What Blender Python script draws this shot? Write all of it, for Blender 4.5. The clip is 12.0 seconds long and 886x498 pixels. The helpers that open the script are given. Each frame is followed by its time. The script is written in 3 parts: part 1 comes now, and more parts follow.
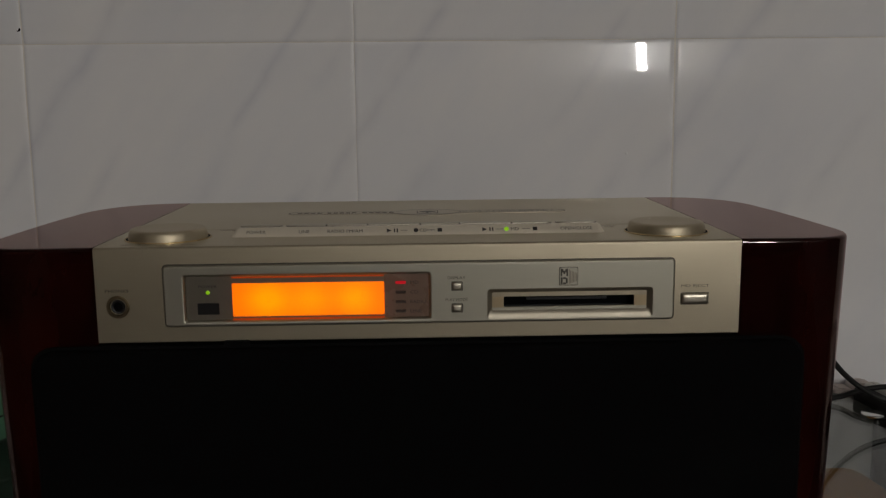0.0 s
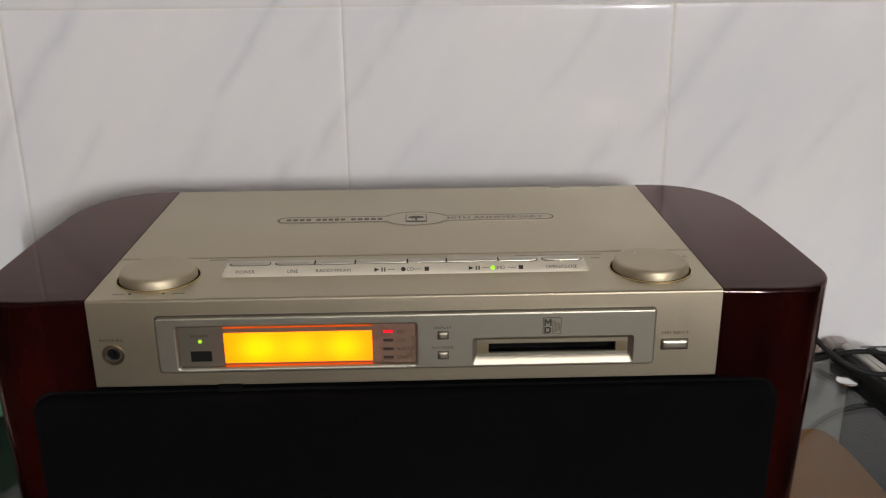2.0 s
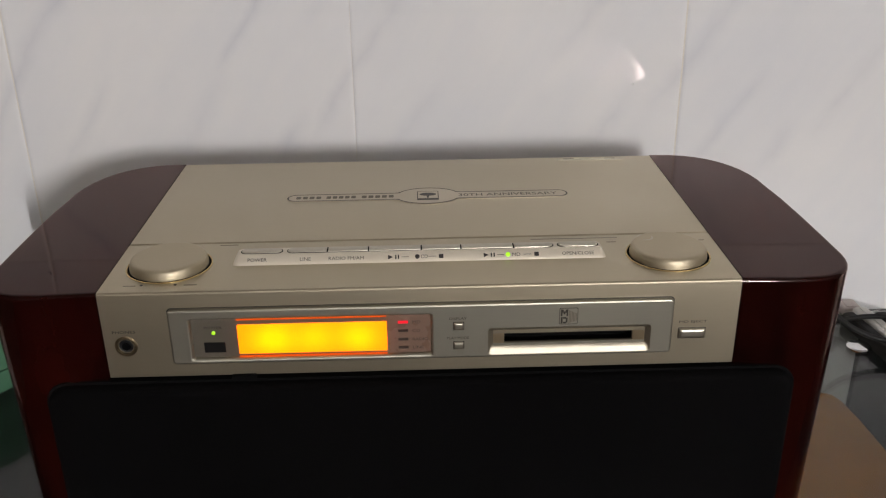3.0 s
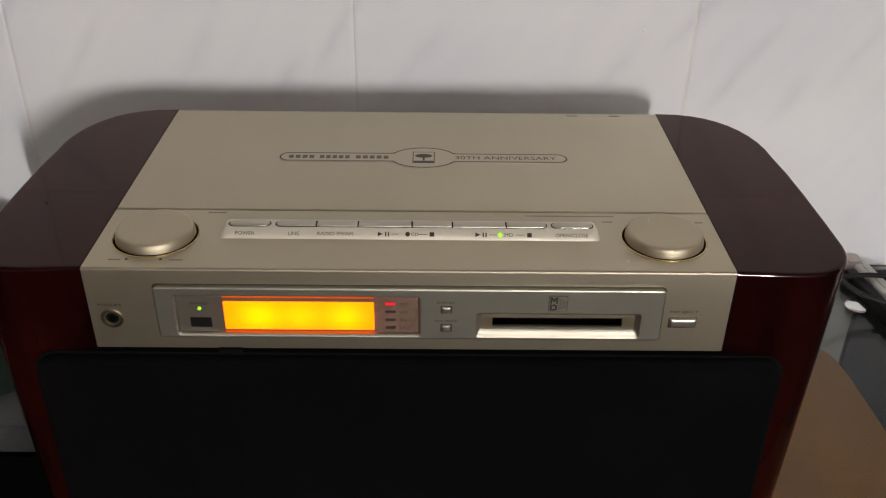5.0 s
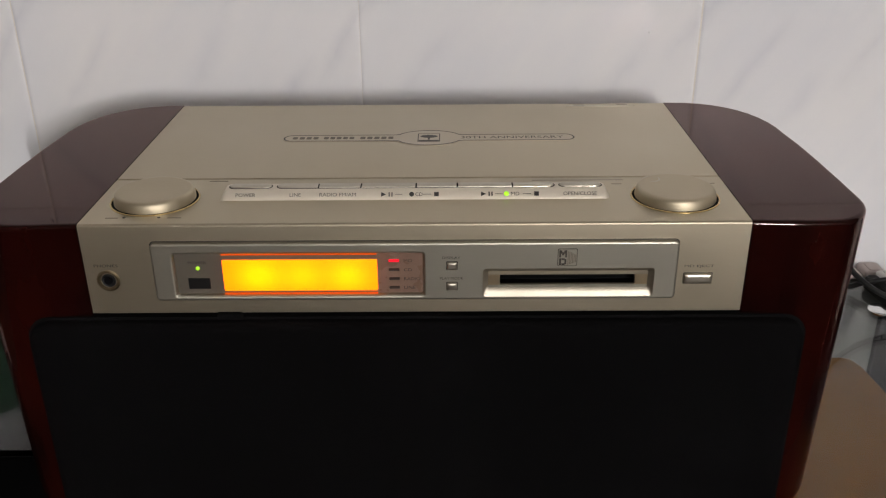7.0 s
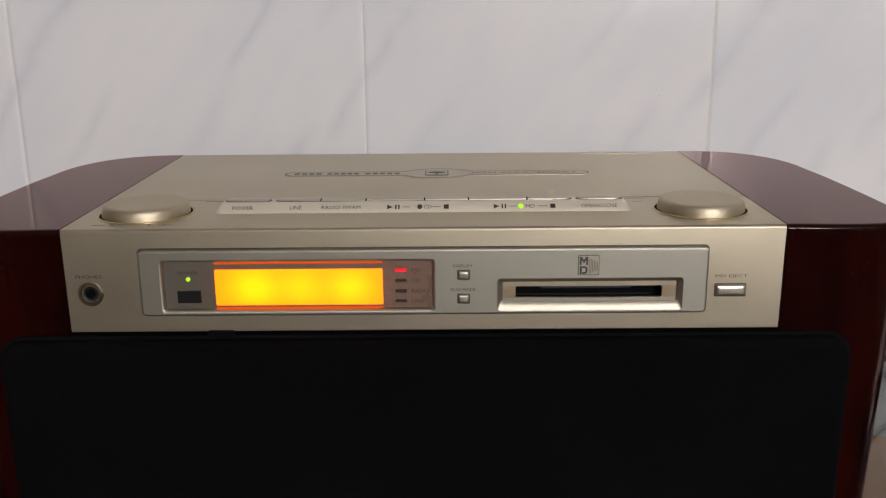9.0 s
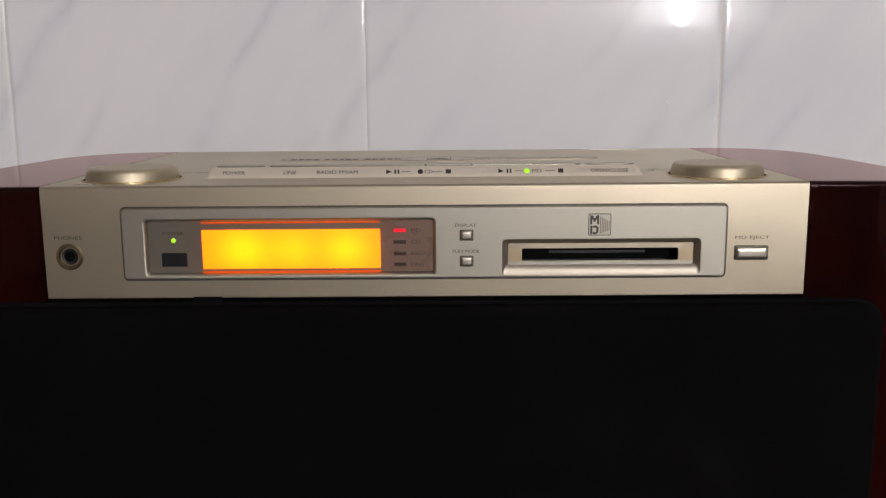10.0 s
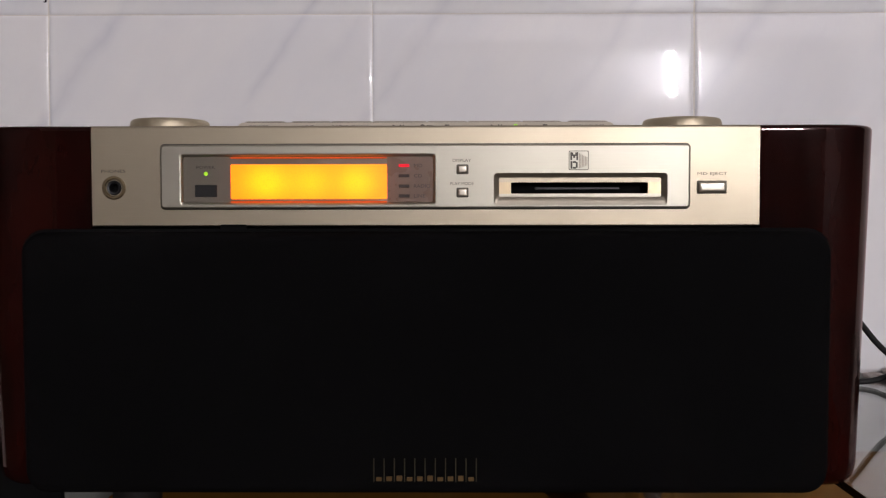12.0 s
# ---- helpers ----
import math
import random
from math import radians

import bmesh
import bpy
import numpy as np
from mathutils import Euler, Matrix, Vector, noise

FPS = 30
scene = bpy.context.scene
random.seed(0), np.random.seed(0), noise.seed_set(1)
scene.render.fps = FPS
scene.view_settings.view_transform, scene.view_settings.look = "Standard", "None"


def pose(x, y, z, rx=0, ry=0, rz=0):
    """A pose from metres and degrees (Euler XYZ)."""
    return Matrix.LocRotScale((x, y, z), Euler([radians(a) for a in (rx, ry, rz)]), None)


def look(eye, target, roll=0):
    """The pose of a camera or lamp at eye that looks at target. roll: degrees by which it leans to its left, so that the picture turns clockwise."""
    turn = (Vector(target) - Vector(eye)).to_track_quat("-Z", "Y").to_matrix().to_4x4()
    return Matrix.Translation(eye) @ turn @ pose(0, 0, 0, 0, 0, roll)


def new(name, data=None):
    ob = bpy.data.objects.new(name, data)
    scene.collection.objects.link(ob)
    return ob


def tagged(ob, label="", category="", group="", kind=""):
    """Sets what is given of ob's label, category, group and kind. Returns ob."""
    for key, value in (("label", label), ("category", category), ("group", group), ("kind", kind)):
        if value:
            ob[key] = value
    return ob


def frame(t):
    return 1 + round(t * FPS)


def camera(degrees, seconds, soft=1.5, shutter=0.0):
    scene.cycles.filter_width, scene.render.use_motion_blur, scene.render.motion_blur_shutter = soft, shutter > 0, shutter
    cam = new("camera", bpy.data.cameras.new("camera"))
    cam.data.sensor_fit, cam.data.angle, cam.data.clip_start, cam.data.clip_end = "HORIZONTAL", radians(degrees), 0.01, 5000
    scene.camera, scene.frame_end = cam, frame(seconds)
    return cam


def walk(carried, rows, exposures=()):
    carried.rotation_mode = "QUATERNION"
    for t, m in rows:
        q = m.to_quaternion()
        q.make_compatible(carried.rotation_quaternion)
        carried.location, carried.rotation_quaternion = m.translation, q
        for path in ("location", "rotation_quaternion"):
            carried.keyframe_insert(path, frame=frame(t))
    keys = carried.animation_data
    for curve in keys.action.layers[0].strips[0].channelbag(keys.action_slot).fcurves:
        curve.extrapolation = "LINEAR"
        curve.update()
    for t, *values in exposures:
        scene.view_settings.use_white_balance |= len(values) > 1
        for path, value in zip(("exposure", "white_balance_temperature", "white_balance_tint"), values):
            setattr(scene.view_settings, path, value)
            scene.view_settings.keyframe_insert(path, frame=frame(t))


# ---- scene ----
cam = camera(51.5, 12.0, 1.2, 0.4)
PATH = [
    (0, (0.0, -0.503, 0.278), (0.05, 1.471, -0.041), -0.6),
    (0.5, (-0.003, -0.507, 0.315), (0.039, 1.453, -0.081), -0.3),
    (1, (-0.002, -0.496, 0.346), (0.022, 1.441, -0.151), -0.2),
    (1.5, (-0.001, -0.484, 0.37), (0.033, 1.432, -0.203), -0.4),
    (2, (0.008, -0.48, 0.396), (0.058, 1.406, -0.267), -0.5),
    (2.5, (0.002, -0.467, 0.41), (0.052, 1.39, -0.33), -0.7),
    (2.7, (-0.001, -0.464, 0.415), (0.05, 1.382, -0.353), -0.8),
    (4.3, (0.016, -0.432, 0.469), (0.028, 1.314, -0.502), 0.3),
    (4.5, (0.015, -0.429, 0.47), (0.038, 1.303, -0.529), 0.6),
    (5, (0.013, -0.425, 0.469), (0.033, 1.289, -0.56), 0.8),
    (5.5, (0.014, -0.428, 0.466), (0.012, 1.291, -0.556), 0.6),
    (6, (0.019, -0.436, 0.45), (-0.002, 1.306, -0.532), 0.1),
    (6.5, (0.023, -0.446, 0.417), (0.002, 1.332, -0.498), -0.5),
    (7, (0.019, -0.448, 0.395), (0.005, 1.363, -0.455), -0.5),
    (7.5, (0.016, -0.449, 0.371), (-0.006, 1.394, -0.406), -0.5),
    (7.7, (0.015, -0.450, 0.362), (-0.006, 1.411, -0.369), -0.6),
    (9.3, (0.012, -0.438, 0.296), (0.004, 1.500, -0.200), -0.5),
    (9.5, (0.01, -0.436, 0.285), (0.007, 1.508, -0.184), -0.5),
    (10, (0.014, -0.427, 0.246), (-0.008, 1.541, -0.108), -0.5),
    (10.5, (0.011, -0.425, 0.216), (0.005, 1.555, -0.07), -0.2),
    (11, (0.01, -0.439, 0.188), (-0.012, 1.55, -0.021), -0.4),
    (11.5, (0.016, -0.467, 0.169), (0.0, 1.528, 0.023), -0.2),
    (12, (0.014, -0.496, 0.155), (-0.003, 1.502, 0.068), -0.1),
]
EXPOSURE = [(0.0, -1.4, 6850, 9), (0.3, -1.15, 6750, 8), (0.6, -0.55, 6600, 7), (0.9, -0.08, 6580, 8), (1.2, 0.02, 6600, 10), (4.5, 0.02, 6620, 11), (7.5, 0.04, 6620, 12),
            (9.5, 0.05, 6520, 14), (10.5, -0.14, 6480, 16), (11.2, -0.19, 6450, 17), (12.0, -0.14, 6430, 18)]
walk(cam, [(t, look(eye, target, roll)) for t, eye, target, roll in PATH], EXPOSURE)

# ---------------------------------------------------------------- world
world = bpy.data.worlds.new("night")
scene.world = world
world.use_nodes = True
world.node_tree.nodes["Background"].inputs[0].default_value = (0.02, 0.022, 0.03, 1)
world.node_tree.nodes["Background"].inputs[1].default_value = 0.1

TUBE_LIGHT = 1330.0
TUBE_AT = (1.47, -4.85, 1.25)


# ---------------------------------------------------------------- materials
class Nodes:
    """A material under construction."""

    def __init__(self, name):
        self.m = bpy.data.materials.new(name)
        self.m.use_nodes = True
        self.t = self.m.node_tree
        self.b = self.t.nodes["Principled BSDF"]
        self.out = self.t.nodes["Material Output"]
        self.co = self.add("ShaderNodeTexCoord").outputs["Object"]

    def add(self, kind, **props):
        n = self.t.nodes.new(kind)
        for k, v in props.items():
            if k == "operation":
                n.operation = v
            elif k == "data_type":
                n.data_type = v
            elif k == "blend_type":
                n.blend_type = v
        return n

    def link(self, a, b):
        self.t.links.new(a, b)

    def mapped(self, scale=(1, 1, 1), rot=(0, 0, 0), co=None):
        n = self.add("ShaderNodeMapping")
        n.inputs["Scale"].default_value = scale
        n.inputs["Rotation"].default_value = rot
        self.link(co or self.co, n.inputs["Vector"])
        return n.outputs[0]

    def noise(self, scale, detail=3, rough=0.5, co=None, distort=0.0):
        n = self.add("ShaderNodeTexNoise")
        n.inputs["Scale"].default_value = scale
        n.inputs["Detail"].default_value = detail
        n.inputs["Roughness"].default_value = rough
        n.inputs["Distortion"].default_value = distort
        self.link(co or self.co, n.inputs["Vector"])
        return n.outputs["Fac"]

    def ramp(self, fac, stops):
        n = self.add("ShaderNodeValToRGB")
        e = n.color_ramp.elements
        while len(e) < len(stops):
            e.new(0.5)
        for el, (p, c) in zip(e, stops):
            el.position = p
            el.color = (*c, 1) if len(c) == 3 else c
        self.link(fac, n.inputs[0])
        return n.outputs[0]

    def math(self, op, a, b=None, clamp=False):
        n = self.add("ShaderNodeMath", operation=op)
        n.use_clamp = clamp
        for i, v in enumerate((a, b)):
            if v is None:
                continue
            if isinstance(v, (int, float)):
                n.inputs[i].default_value = v
            else:
                self.link(v, n.inputs[i])
        return n.outputs[0]

    def mix(self, fac, a, b, blend="MIX"):
        n = self.add("ShaderNodeMix", data_type="RGBA", blend_type=blend)
        for s, v in ((n.inputs[0], fac), (n.inputs[6], a), (n.inputs[7], b)):
            if isinstance(v, (int, float)):
                s.default_value = v
            elif isinstance(v, tuple):
                s.default_value = (*v, 1)
            else:
                self.link(v, s)
        return n.outputs[2]

    def bump(self, height, strength, distance=0.001):
        n = self.add("ShaderNodeBump")
        n.inputs["Strength"].default_value = strength
        n.inputs["Distance"].default_value = distance
        self.link(height, n.inputs["Height"])
        self.link(n.outputs[0], self.b.inputs["Normal"])

    def set(self, **kw):
        names = dict(color="Base Color", rough="Roughness", metal="Metallic", coat="Coat Weight",
                     coat_rough="Coat Roughness", spec="Specular IOR Level", ior="IOR",
                     transmission="Transmission Weight", emit="Emission Color", power="Emission Strength",
                     sheen="Sheen Weight")
        for k, v in kw.items():
            s = self.b.inputs[names[k]]
            if isinstance(v, (int, float)):
                s.default_value = v
            elif isinstance(v, tuple):
                s.default_value = (*v, 1)
            else:
                self.link(v, s)
        return self


# veins of the glaze: offset across, start and end along, half width, strength
VEINS = ((-0.423, -0.06, 0.20, 0.008, 0.8), (-0.281, 0.10, 0.32, 0.006, 0.9), (-0.276, 0.02, 0.13, 0.010, 0.5), (-0.181, 0.10, 0.34, 0.008, 0.9),
         (-0.197, 0.05, 0.125, 0.011, 0.9), (-0.235, 0.18, 0.27, 0.014, 0.5), (-0.112, 0.11, 0.21, 0.009, 0.5), (-0.039, 0.27, 0.42, 0.008, 0.6),
         (0.059, 0.28, 0.52, 0.010, 0.7), (0.037, 0.21, 0.30, 0.011, 0.7), (0.122, 0.26, 0.38, 0.008, 0.6), (0.199, 0.34, 0.47, 0.009, 0.5),
         (0.178, 0.28, 0.36, 0.011, 0.5), (-0.356, -0.06, 0.06, 0.008, 0.5))


def tile_glaze():
    n = Nodes("glazed_tile")
    info = n.add("ShaderNodeObjectInfo")
    shift = n.add("ShaderNodeCombineXYZ")
    n.link(n.math("MULTIPLY", info.outputs["Random"], 7.0), shift.inputs[0])
    n.link(n.math("MULTIPLY", info.outputs["Random"], 13.0), shift.inputs[1])
    add = n.add("ShaderNodeVectorMath", operation="ADD")
    n.link(n.co, add.inputs[0])
    n.link(shift.outputs[0], add.inputs[1])
    co = add.outputs[0]
    turned = n.mapped(rot=(0, radians(-33.7), 0), co=co)
    place = n.add("ShaderNodeNewGeometry").outputs["Position"]
    sep = n.add("ShaderNodeSeparateXYZ")
    n.link(place, sep.inputs[0])
    x, z = sep.outputs[0], sep.outputs[2]
    sway = n.math("ADD", n.math("MULTIPLY", n.noise(9, 3, co=place), 0.022), n.math("MULTIPLY", n.noise(55, 3, co=place), 0.006))
    u = n.math("ADD", n.math("SUBTRACT", n.math("MULTIPLY", x, 0.832), n.math("MULTIPLY", z, 0.555)), n.math("SUBTRACT", sway, 0.014))
    along = n.math("ADD", n.math("MULTIPLY", x, 0.555), n.math("MULTIPLY", z, 0.832))
    veins = None
    for u0, a, b, width, power in VEINS:
        ridge = n.math("SUBTRACT", 1.0, n.math("DIVIDE", n.math("ABSOLUTE", n.math("SUBTRACT", u, u0)), width * 1.35), True)
        ridge = n.math("POWER", ridge, 1.4)
        fade = n.math("MULTIPLY", n.math("DIVIDE", n.math("SUBTRACT", along, a), 0.035, True), n.math("DIVIDE", n.math("SUBTRACT", b, along), 0.035, True))
        one = n.math("MULTIPLY", n.math("MULTIPLY", ridge, fade), power)
        veins = one if veins is None else n.math("MAXIMUM", veins, one)
    gate = n.ramp(n.noise(26.0, 3, co=place), [(0.30, (0.35, 0.35, 0.35)), (0.62, (1, 1, 1))])
    veins = n.math("MULTIPLY", veins, gate)
    cloud = n.noise(5.0, 4, 0.6, co=n.mapped(scale=(2.2, 1, 0.8), co=turned))
    base = n.mix(n.ramp(cloud, [(0.35, (0, 0, 0)), (0.7, (1, 1, 1))]), (0.80, 0.785, 0.77), (0.73, 0.73, 0.745))
    col = n.mix(n.math("MULTIPLY", veins, 0.34), base, (0.40, 0.41, 0.48))
    n.set(color=col, rough=0.16, spec=0.07, coat=0.7, coat_rough=0.02)
    n.bump(n.noise(22.0, 2, co=co), 0.05, 0.0015)
    return n.m


def plain(name, color, rough=0.5, metal=0.0, grain=0.0, scale=900.0, **kw):
    n = Nodes(name)
    if grain:
        f = n.noise(scale, 3)
        lo = tuple(c * (1 - grain) for c in color)
        hi = tuple(min(1, c * (1 + grain)) for c in color)
        n.set(color=n.mix(f, lo, hi))
        n.set(rough=n.math("ADD", n.math("MULTIPLY", n.noise(scale * 0.08, 3), 0.16), rough - 0.08))
        n.bump(f, 0.15, 0.0002)
    else:
        n.set(color=color, rough=rough)
    n.set(metal=metal, **kw)
    return n.m


def champagne(name, color, rough, stretch=0.0):
    """Fine satin-anodised, lightly brushed metal."""
    n = Nodes(name)
    brush = n.noise(60, 4, 0.6, co=n.mapped(scale=(1.0, 45, 45)))
    fine = n.noise(2600, 2)
    wear = n.noise(14, 4)
    c = n.mix(brush, tuple(v * 0.93 for v in color), tuple(v * 1.05 for v in color))
    c = n.mix(n.math("MULTIPLY", wear, 0.25), c, tuple(v * 0.85 for v in color))
    n.set(color=c, metal=0.96)
    n.set(rough=n.math("ADD", n.math("MULTIPLY", wear, 0.10), rough - 0.05))
    n.bump(n.math("ADD", n.math("MULTIPLY", brush, 0.5), fine), 0.10, 0.00015)
    if stretch:
        along = n.add("ShaderNodeCombineXYZ")
        along.inputs[1].default_value = 1.0
        n.b.inputs["Anisotropic"].default_value = stretch
        n.link(along.outputs[0], n.b.inputs["Tangent"])
    return n.m


def mahogany():
    n = Nodes("lacquered_mahogany")
    co = n.mapped(scale=(1, 1, 0.16))
    fibre = n.noise(260, 5, 0.62, co=co, distort=0.6)
    band = n.ramp(n.noise(34, 5, 0.6, co=co, distort=1.4), [(0.32, (0, 0, 0)), (0.70, (1, 1, 1))])
    flame = n.ramp(n.noise(16, 3), [(0.40, (0, 0, 0)), (0.70, (1, 1, 1))])
    a = n.mix(band, (0.0010, 0.0002, 0.0002), (0.0150, 0.0016, 0.0011))
    c = n.mix(n.math("MULTIPLY", fibre, 0.55), a, (0.004, 0.0013, 0.0012))
    c = n.mix(n.math("MULTIPLY", flame, 0.45), c, (0.026, 0.0028, 0.0015))
    n.set(color=c, rough=0.5, spec=0.0)
    gl = n.add("ShaderNodeBsdfGlossy")
    gl.inputs["Color"].default_value = (0.95, 0.75, 0.72, 1)
    n.link(n.math("ADD", n.math("MULTIPLY", n.noise(40, 3), 0.03), 0.028), gl.inputs["Roughness"])
    fr = n.add("ShaderNodeFresnel")
    fr.inputs["IOR"].default_value = 1.30
    mix = n.add("ShaderNodeMixShader")
    n.link(fr.outputs[0], mix.inputs[0])
    n.link(n.b.outputs[0], mix.inputs[1])
    n.link(gl.outputs[0], mix.inputs[2])
    n.link(mix.outputs[0], n.out.inputs["Surface"])
    return n.m


def cloth():
    n = Nodes("black_speaker_cloth")
    n.b.inputs["Specular IOR Level"].default_value = 0.05
    weave = n.noise(1900, 2)
    c = n.mix(weave, (0.0009, 0.0009, 0.0010), (0.0027, 0.0025, 0.0027))
    c = n.mix(n.math("MULTIPLY", n.noise(30, 3), 0.4), c, (0.0026, 0.0022, 0.0022))
    n.set(color=c, rough=0.9)
    n.bump(weave, 0.3, 0.0003)
    return n.m


def lcd():
    """Amber backlight with three hot spots of its lamps."""
    n = Nodes("amber_backlight")
    sep = n.add("ShaderNodeSeparateXYZ")
    n.link(n.co, sep.inputs[0])
    total = None
    for cx, w, a in ((-0.0850, 0.0120, 1.1), (-0.0610, 0.0105, 0.75), (-0.0365, 0.0110, 0.95)):
        d = n.math("DIVIDE", n.math("SUBTRACT", sep.outputs[0], cx), w)
        g = n.math("MULTIPLY", n.math("POWER", 2.718, n.math("MULTIPLY", n.math("MULTIPLY", d, d), -1.0)), a)
        total = g if total is None else n.math("ADD", total, g)
    dz = n.math("DIVIDE", n.math("SUBTRACT", sep.outputs[2], 0.2198), 0.0085)
    total = n.math("MULTIPLY", total, n.math("POWER", 2.718, n.math("MULTIPLY", n.math("MULTIPLY", dz, dz), -0.8)), True)
    c = n.mix(total, (1.0, 0.155, 0.0), (1.0, 0.32, 0.0))
    n.set(color=(0.02, 0.01, 0.0), emit=c, power=3.0, rough=0.4)
    return n.m


def glow(name, color, power):
    return Nodes(name).set(color=tuple(c * 0.3 for c in color), emit=color, power=power, rough=0.3).m


def film(name, tint, gloss):
    """Thin clear sheet: what lies behind shows through, and its surface mirrors."""
    n = Nodes(name)
    tr = n.add("ShaderNodeBsdfTransparent")
    tr.inputs[0].default_value = (*tint, 1)
    gl = n.add("ShaderNodeBsdfGlossy")
    gl.inputs["Roughness"].default_value = gloss
    fr = n.add("ShaderNodeFresnel")
    fr.inputs["IOR"].default_value = 1.22
    mix = n.add("ShaderNodeMixShader")
    n.link(fr.outputs[0], mix.inputs[0])
    n.link(tr.outputs[0], mix.inputs[1])
    n.link(gl.outputs[0], mix.inputs[2])
    n.link(mix.outputs[0], n.out.inputs["Surface"])
    return n.m


def clear(name, tint, gloss=0.04):
    """Clear sheet: what lies behind shows through, and its surface mirrors."""
    n = Nodes(name).set(color=tint, rough=gloss, transmission=1.0, ior=1.28)
    return n.m


GLAZE = tile_glaze()
GROUT = plain("beige_grout", (0.72, 0.68, 0.61), 0.85, grain=0.12, scale=300)
PAINT = plain("unseen_wall_grey", (0.17, 0.165, 0.16), 0.8, grain=0.05, scale=60)
SHADY = plain("unseen_wall_dark", (0.10, 0.075, 0.055), 0.5, grain=0.2, scale=25)
CEILING = plain("unseen_ceiling_white", (0.85, 0.82, 0.815), 0.85, grain=0.04, scale=40)
FLOOR = plain("unseen_floor_dark", (0.034, 0.022, 0.016), 0.85, grain=0.15, scale=12, spec=0.02)
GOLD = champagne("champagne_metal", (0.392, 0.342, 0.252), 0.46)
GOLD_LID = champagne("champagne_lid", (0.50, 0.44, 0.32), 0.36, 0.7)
SILVER = champagne("silver_metal", (0.405, 0.385, 0.315), 0.45)
RING = champagne("brass_ring", (0.62, 0.46, 0.22), 0.27)
SLOTGOLD = champagne("slot_brass", (0.44, 0.35, 0.225), 0.38)
JACKRIM = champagne("jack_rim_metal", (0.26, 0.205, 0.125), 0.36)
SLOTFRAME = champagne("slot_frame_metal", (0.41, 0.37, 0.295), 0.45)
# Key strip colour is raised for the lamp light on its slope.
LAMPLIT_STRIP = plain("lamplit_strip_metal", (0.66, 0.60, 0.49), 0.42, metal=0.35, grain=0.04, scale=1500)
KNOB = champagne("knob_metal", (0.50, 0.435, 0.315), 0.52)
BUTTON = champagne("button_metal", (0.52, 0.48, 0.395), 0.36)
WOOD = mahogany()
CLOTH = cloth()
BLACK = plain("black_plastic", (0.006, 0.006, 0.0065), 0.42, grain=0.2, scale=500)
CAVITY = plain("cavity_black", (0.003, 0.003, 0.003), 0.8, spec=0.05)
PRINT = plain("faint_print", (0.17, 0.14, 0.10), 0.5)
INK = plain("dark_ink", (0.018, 0.015, 0.012), 0.55)
BADGEBAR = plain("worn_print", (0.11, 0.09, 0.062), 0.5)
OUTLINE = plain("engraved_outline", (0.032, 0.025, 0.017), 0.5)
BADGE = champagne("badge_metal", (0.52, 0.455, 0.345), 0.34)
RECESS = plain("recess_grey", (0.22, 0.195, 0.158), 0.36, metal=0.6, grain=0.06)
SMOKE = plain("smoked_panel", (0.20, 0.128, 0.094), 0.28, grain=0.08)
LCD = lcd()
EDGE_GLOW = glow("amber_edge_glow", (1.0, 0.13, 0.006), 0.48)
RED = glow("red_led", (1.0, 0.01, 0.03), 0.95)
RED_DIM = glow("red_pointer", (1.0, 0.04, 0.03), 0.75)
GREEN = glow("green_led", (0.42, 0.9, 0.02), 1.0)
UNLIT = plain("unlit_led", (0.05, 0.035, 0.03), 0.3)
WINDOW = film("clear_window", (0.96, 0.95, 0.94), 0.03)
GLASS = clear("table_glass", (0.90, 0.92, 0.90), 0.015)
BOARD = plain("brown_board", (0.185, 0.078, 0.010), 0.6, grain=0.16, scale=30, spec=0.08)
SHADED_WALL = plain("shaded_wall_grey", (0.125, 0.125, 0.115), 0.6, grain=0.08, scale=40, spec=0.05)
DARK = plain("dark_cabinet", (0.005, 0.0052, 0.005), 0.5, grain=0.2, scale=30, spec=0.02)
CHROME = plain("chrome", (0.80, 0.80, 0.80), 0.10, metal=1.0)
CELADON = plain("green_glaze", (0.08, 0.19, 0.115), 0.08, grain=0.12, scale=40, coat=0.6)
WHITE = plain("white_plastic", (0.62, 0.60, 0.56), 0.4, grain=0.04, scale=60)
PINK = plain("beige_plastic", (0.50, 0.43, 0.40), 0.45, grain=0.05, scale=60)
RUBBER = plain("black_rubber", (0.010, 0.0095, 0.009), 0.5, grain=0.2, scale=400, spec=0.2)
BAR = plain("dark_bar_plastic", (0.012, 0.0095, 0.0075), 0.5, grain=0.2, scale=200, spec=0.15)
FRET = plain("dull_brass_wire", (0.11, 0.095, 0.06), 0.4, metal=0.9)
LETTER = plain("brass_lettering", (0.27, 0.17, 0.075), 0.35, metal=0.9)
ENAMEL = plain("white_enamel", (0.75, 0.75, 0.74), 0.35, grain=0.03, scale=80)
TUBE = glow("fluorescent_tube", (0.97, 0.965, 0.97), TUBE_LIGHT)


# ---------------------------------------------------------------- mesh helpers
def part(name, bm, material, parent=None, label="", smooth=None):
    """Link a bmesh as one mesh object, under a thing or a part."""
    bmesh.ops.recalc_face_normals(bm, faces=bm.faces)
    me = bpy.data.meshes.new(name)
    bm.to_mesh(me)
    bm.free()
    me.materials.append(material)
    if smooth is not None:
        me.polygons.foreach_set("use_smooth", [True] * len(me.polygons))
        me.set_sharp_from_angle(angle=radians(smooth))
    ob = new(name, me)
    if parent:
        ob.parent = parent
    if label:
        ob["label"] = label
    return ob


def thing(name, label, category, at=(0, 0, 0), group="", kind=""):
    ob = new(name)
    ob.empty_display_size = 0.02
    ob.location = at
    return tagged(ob, label, category, group, kind)


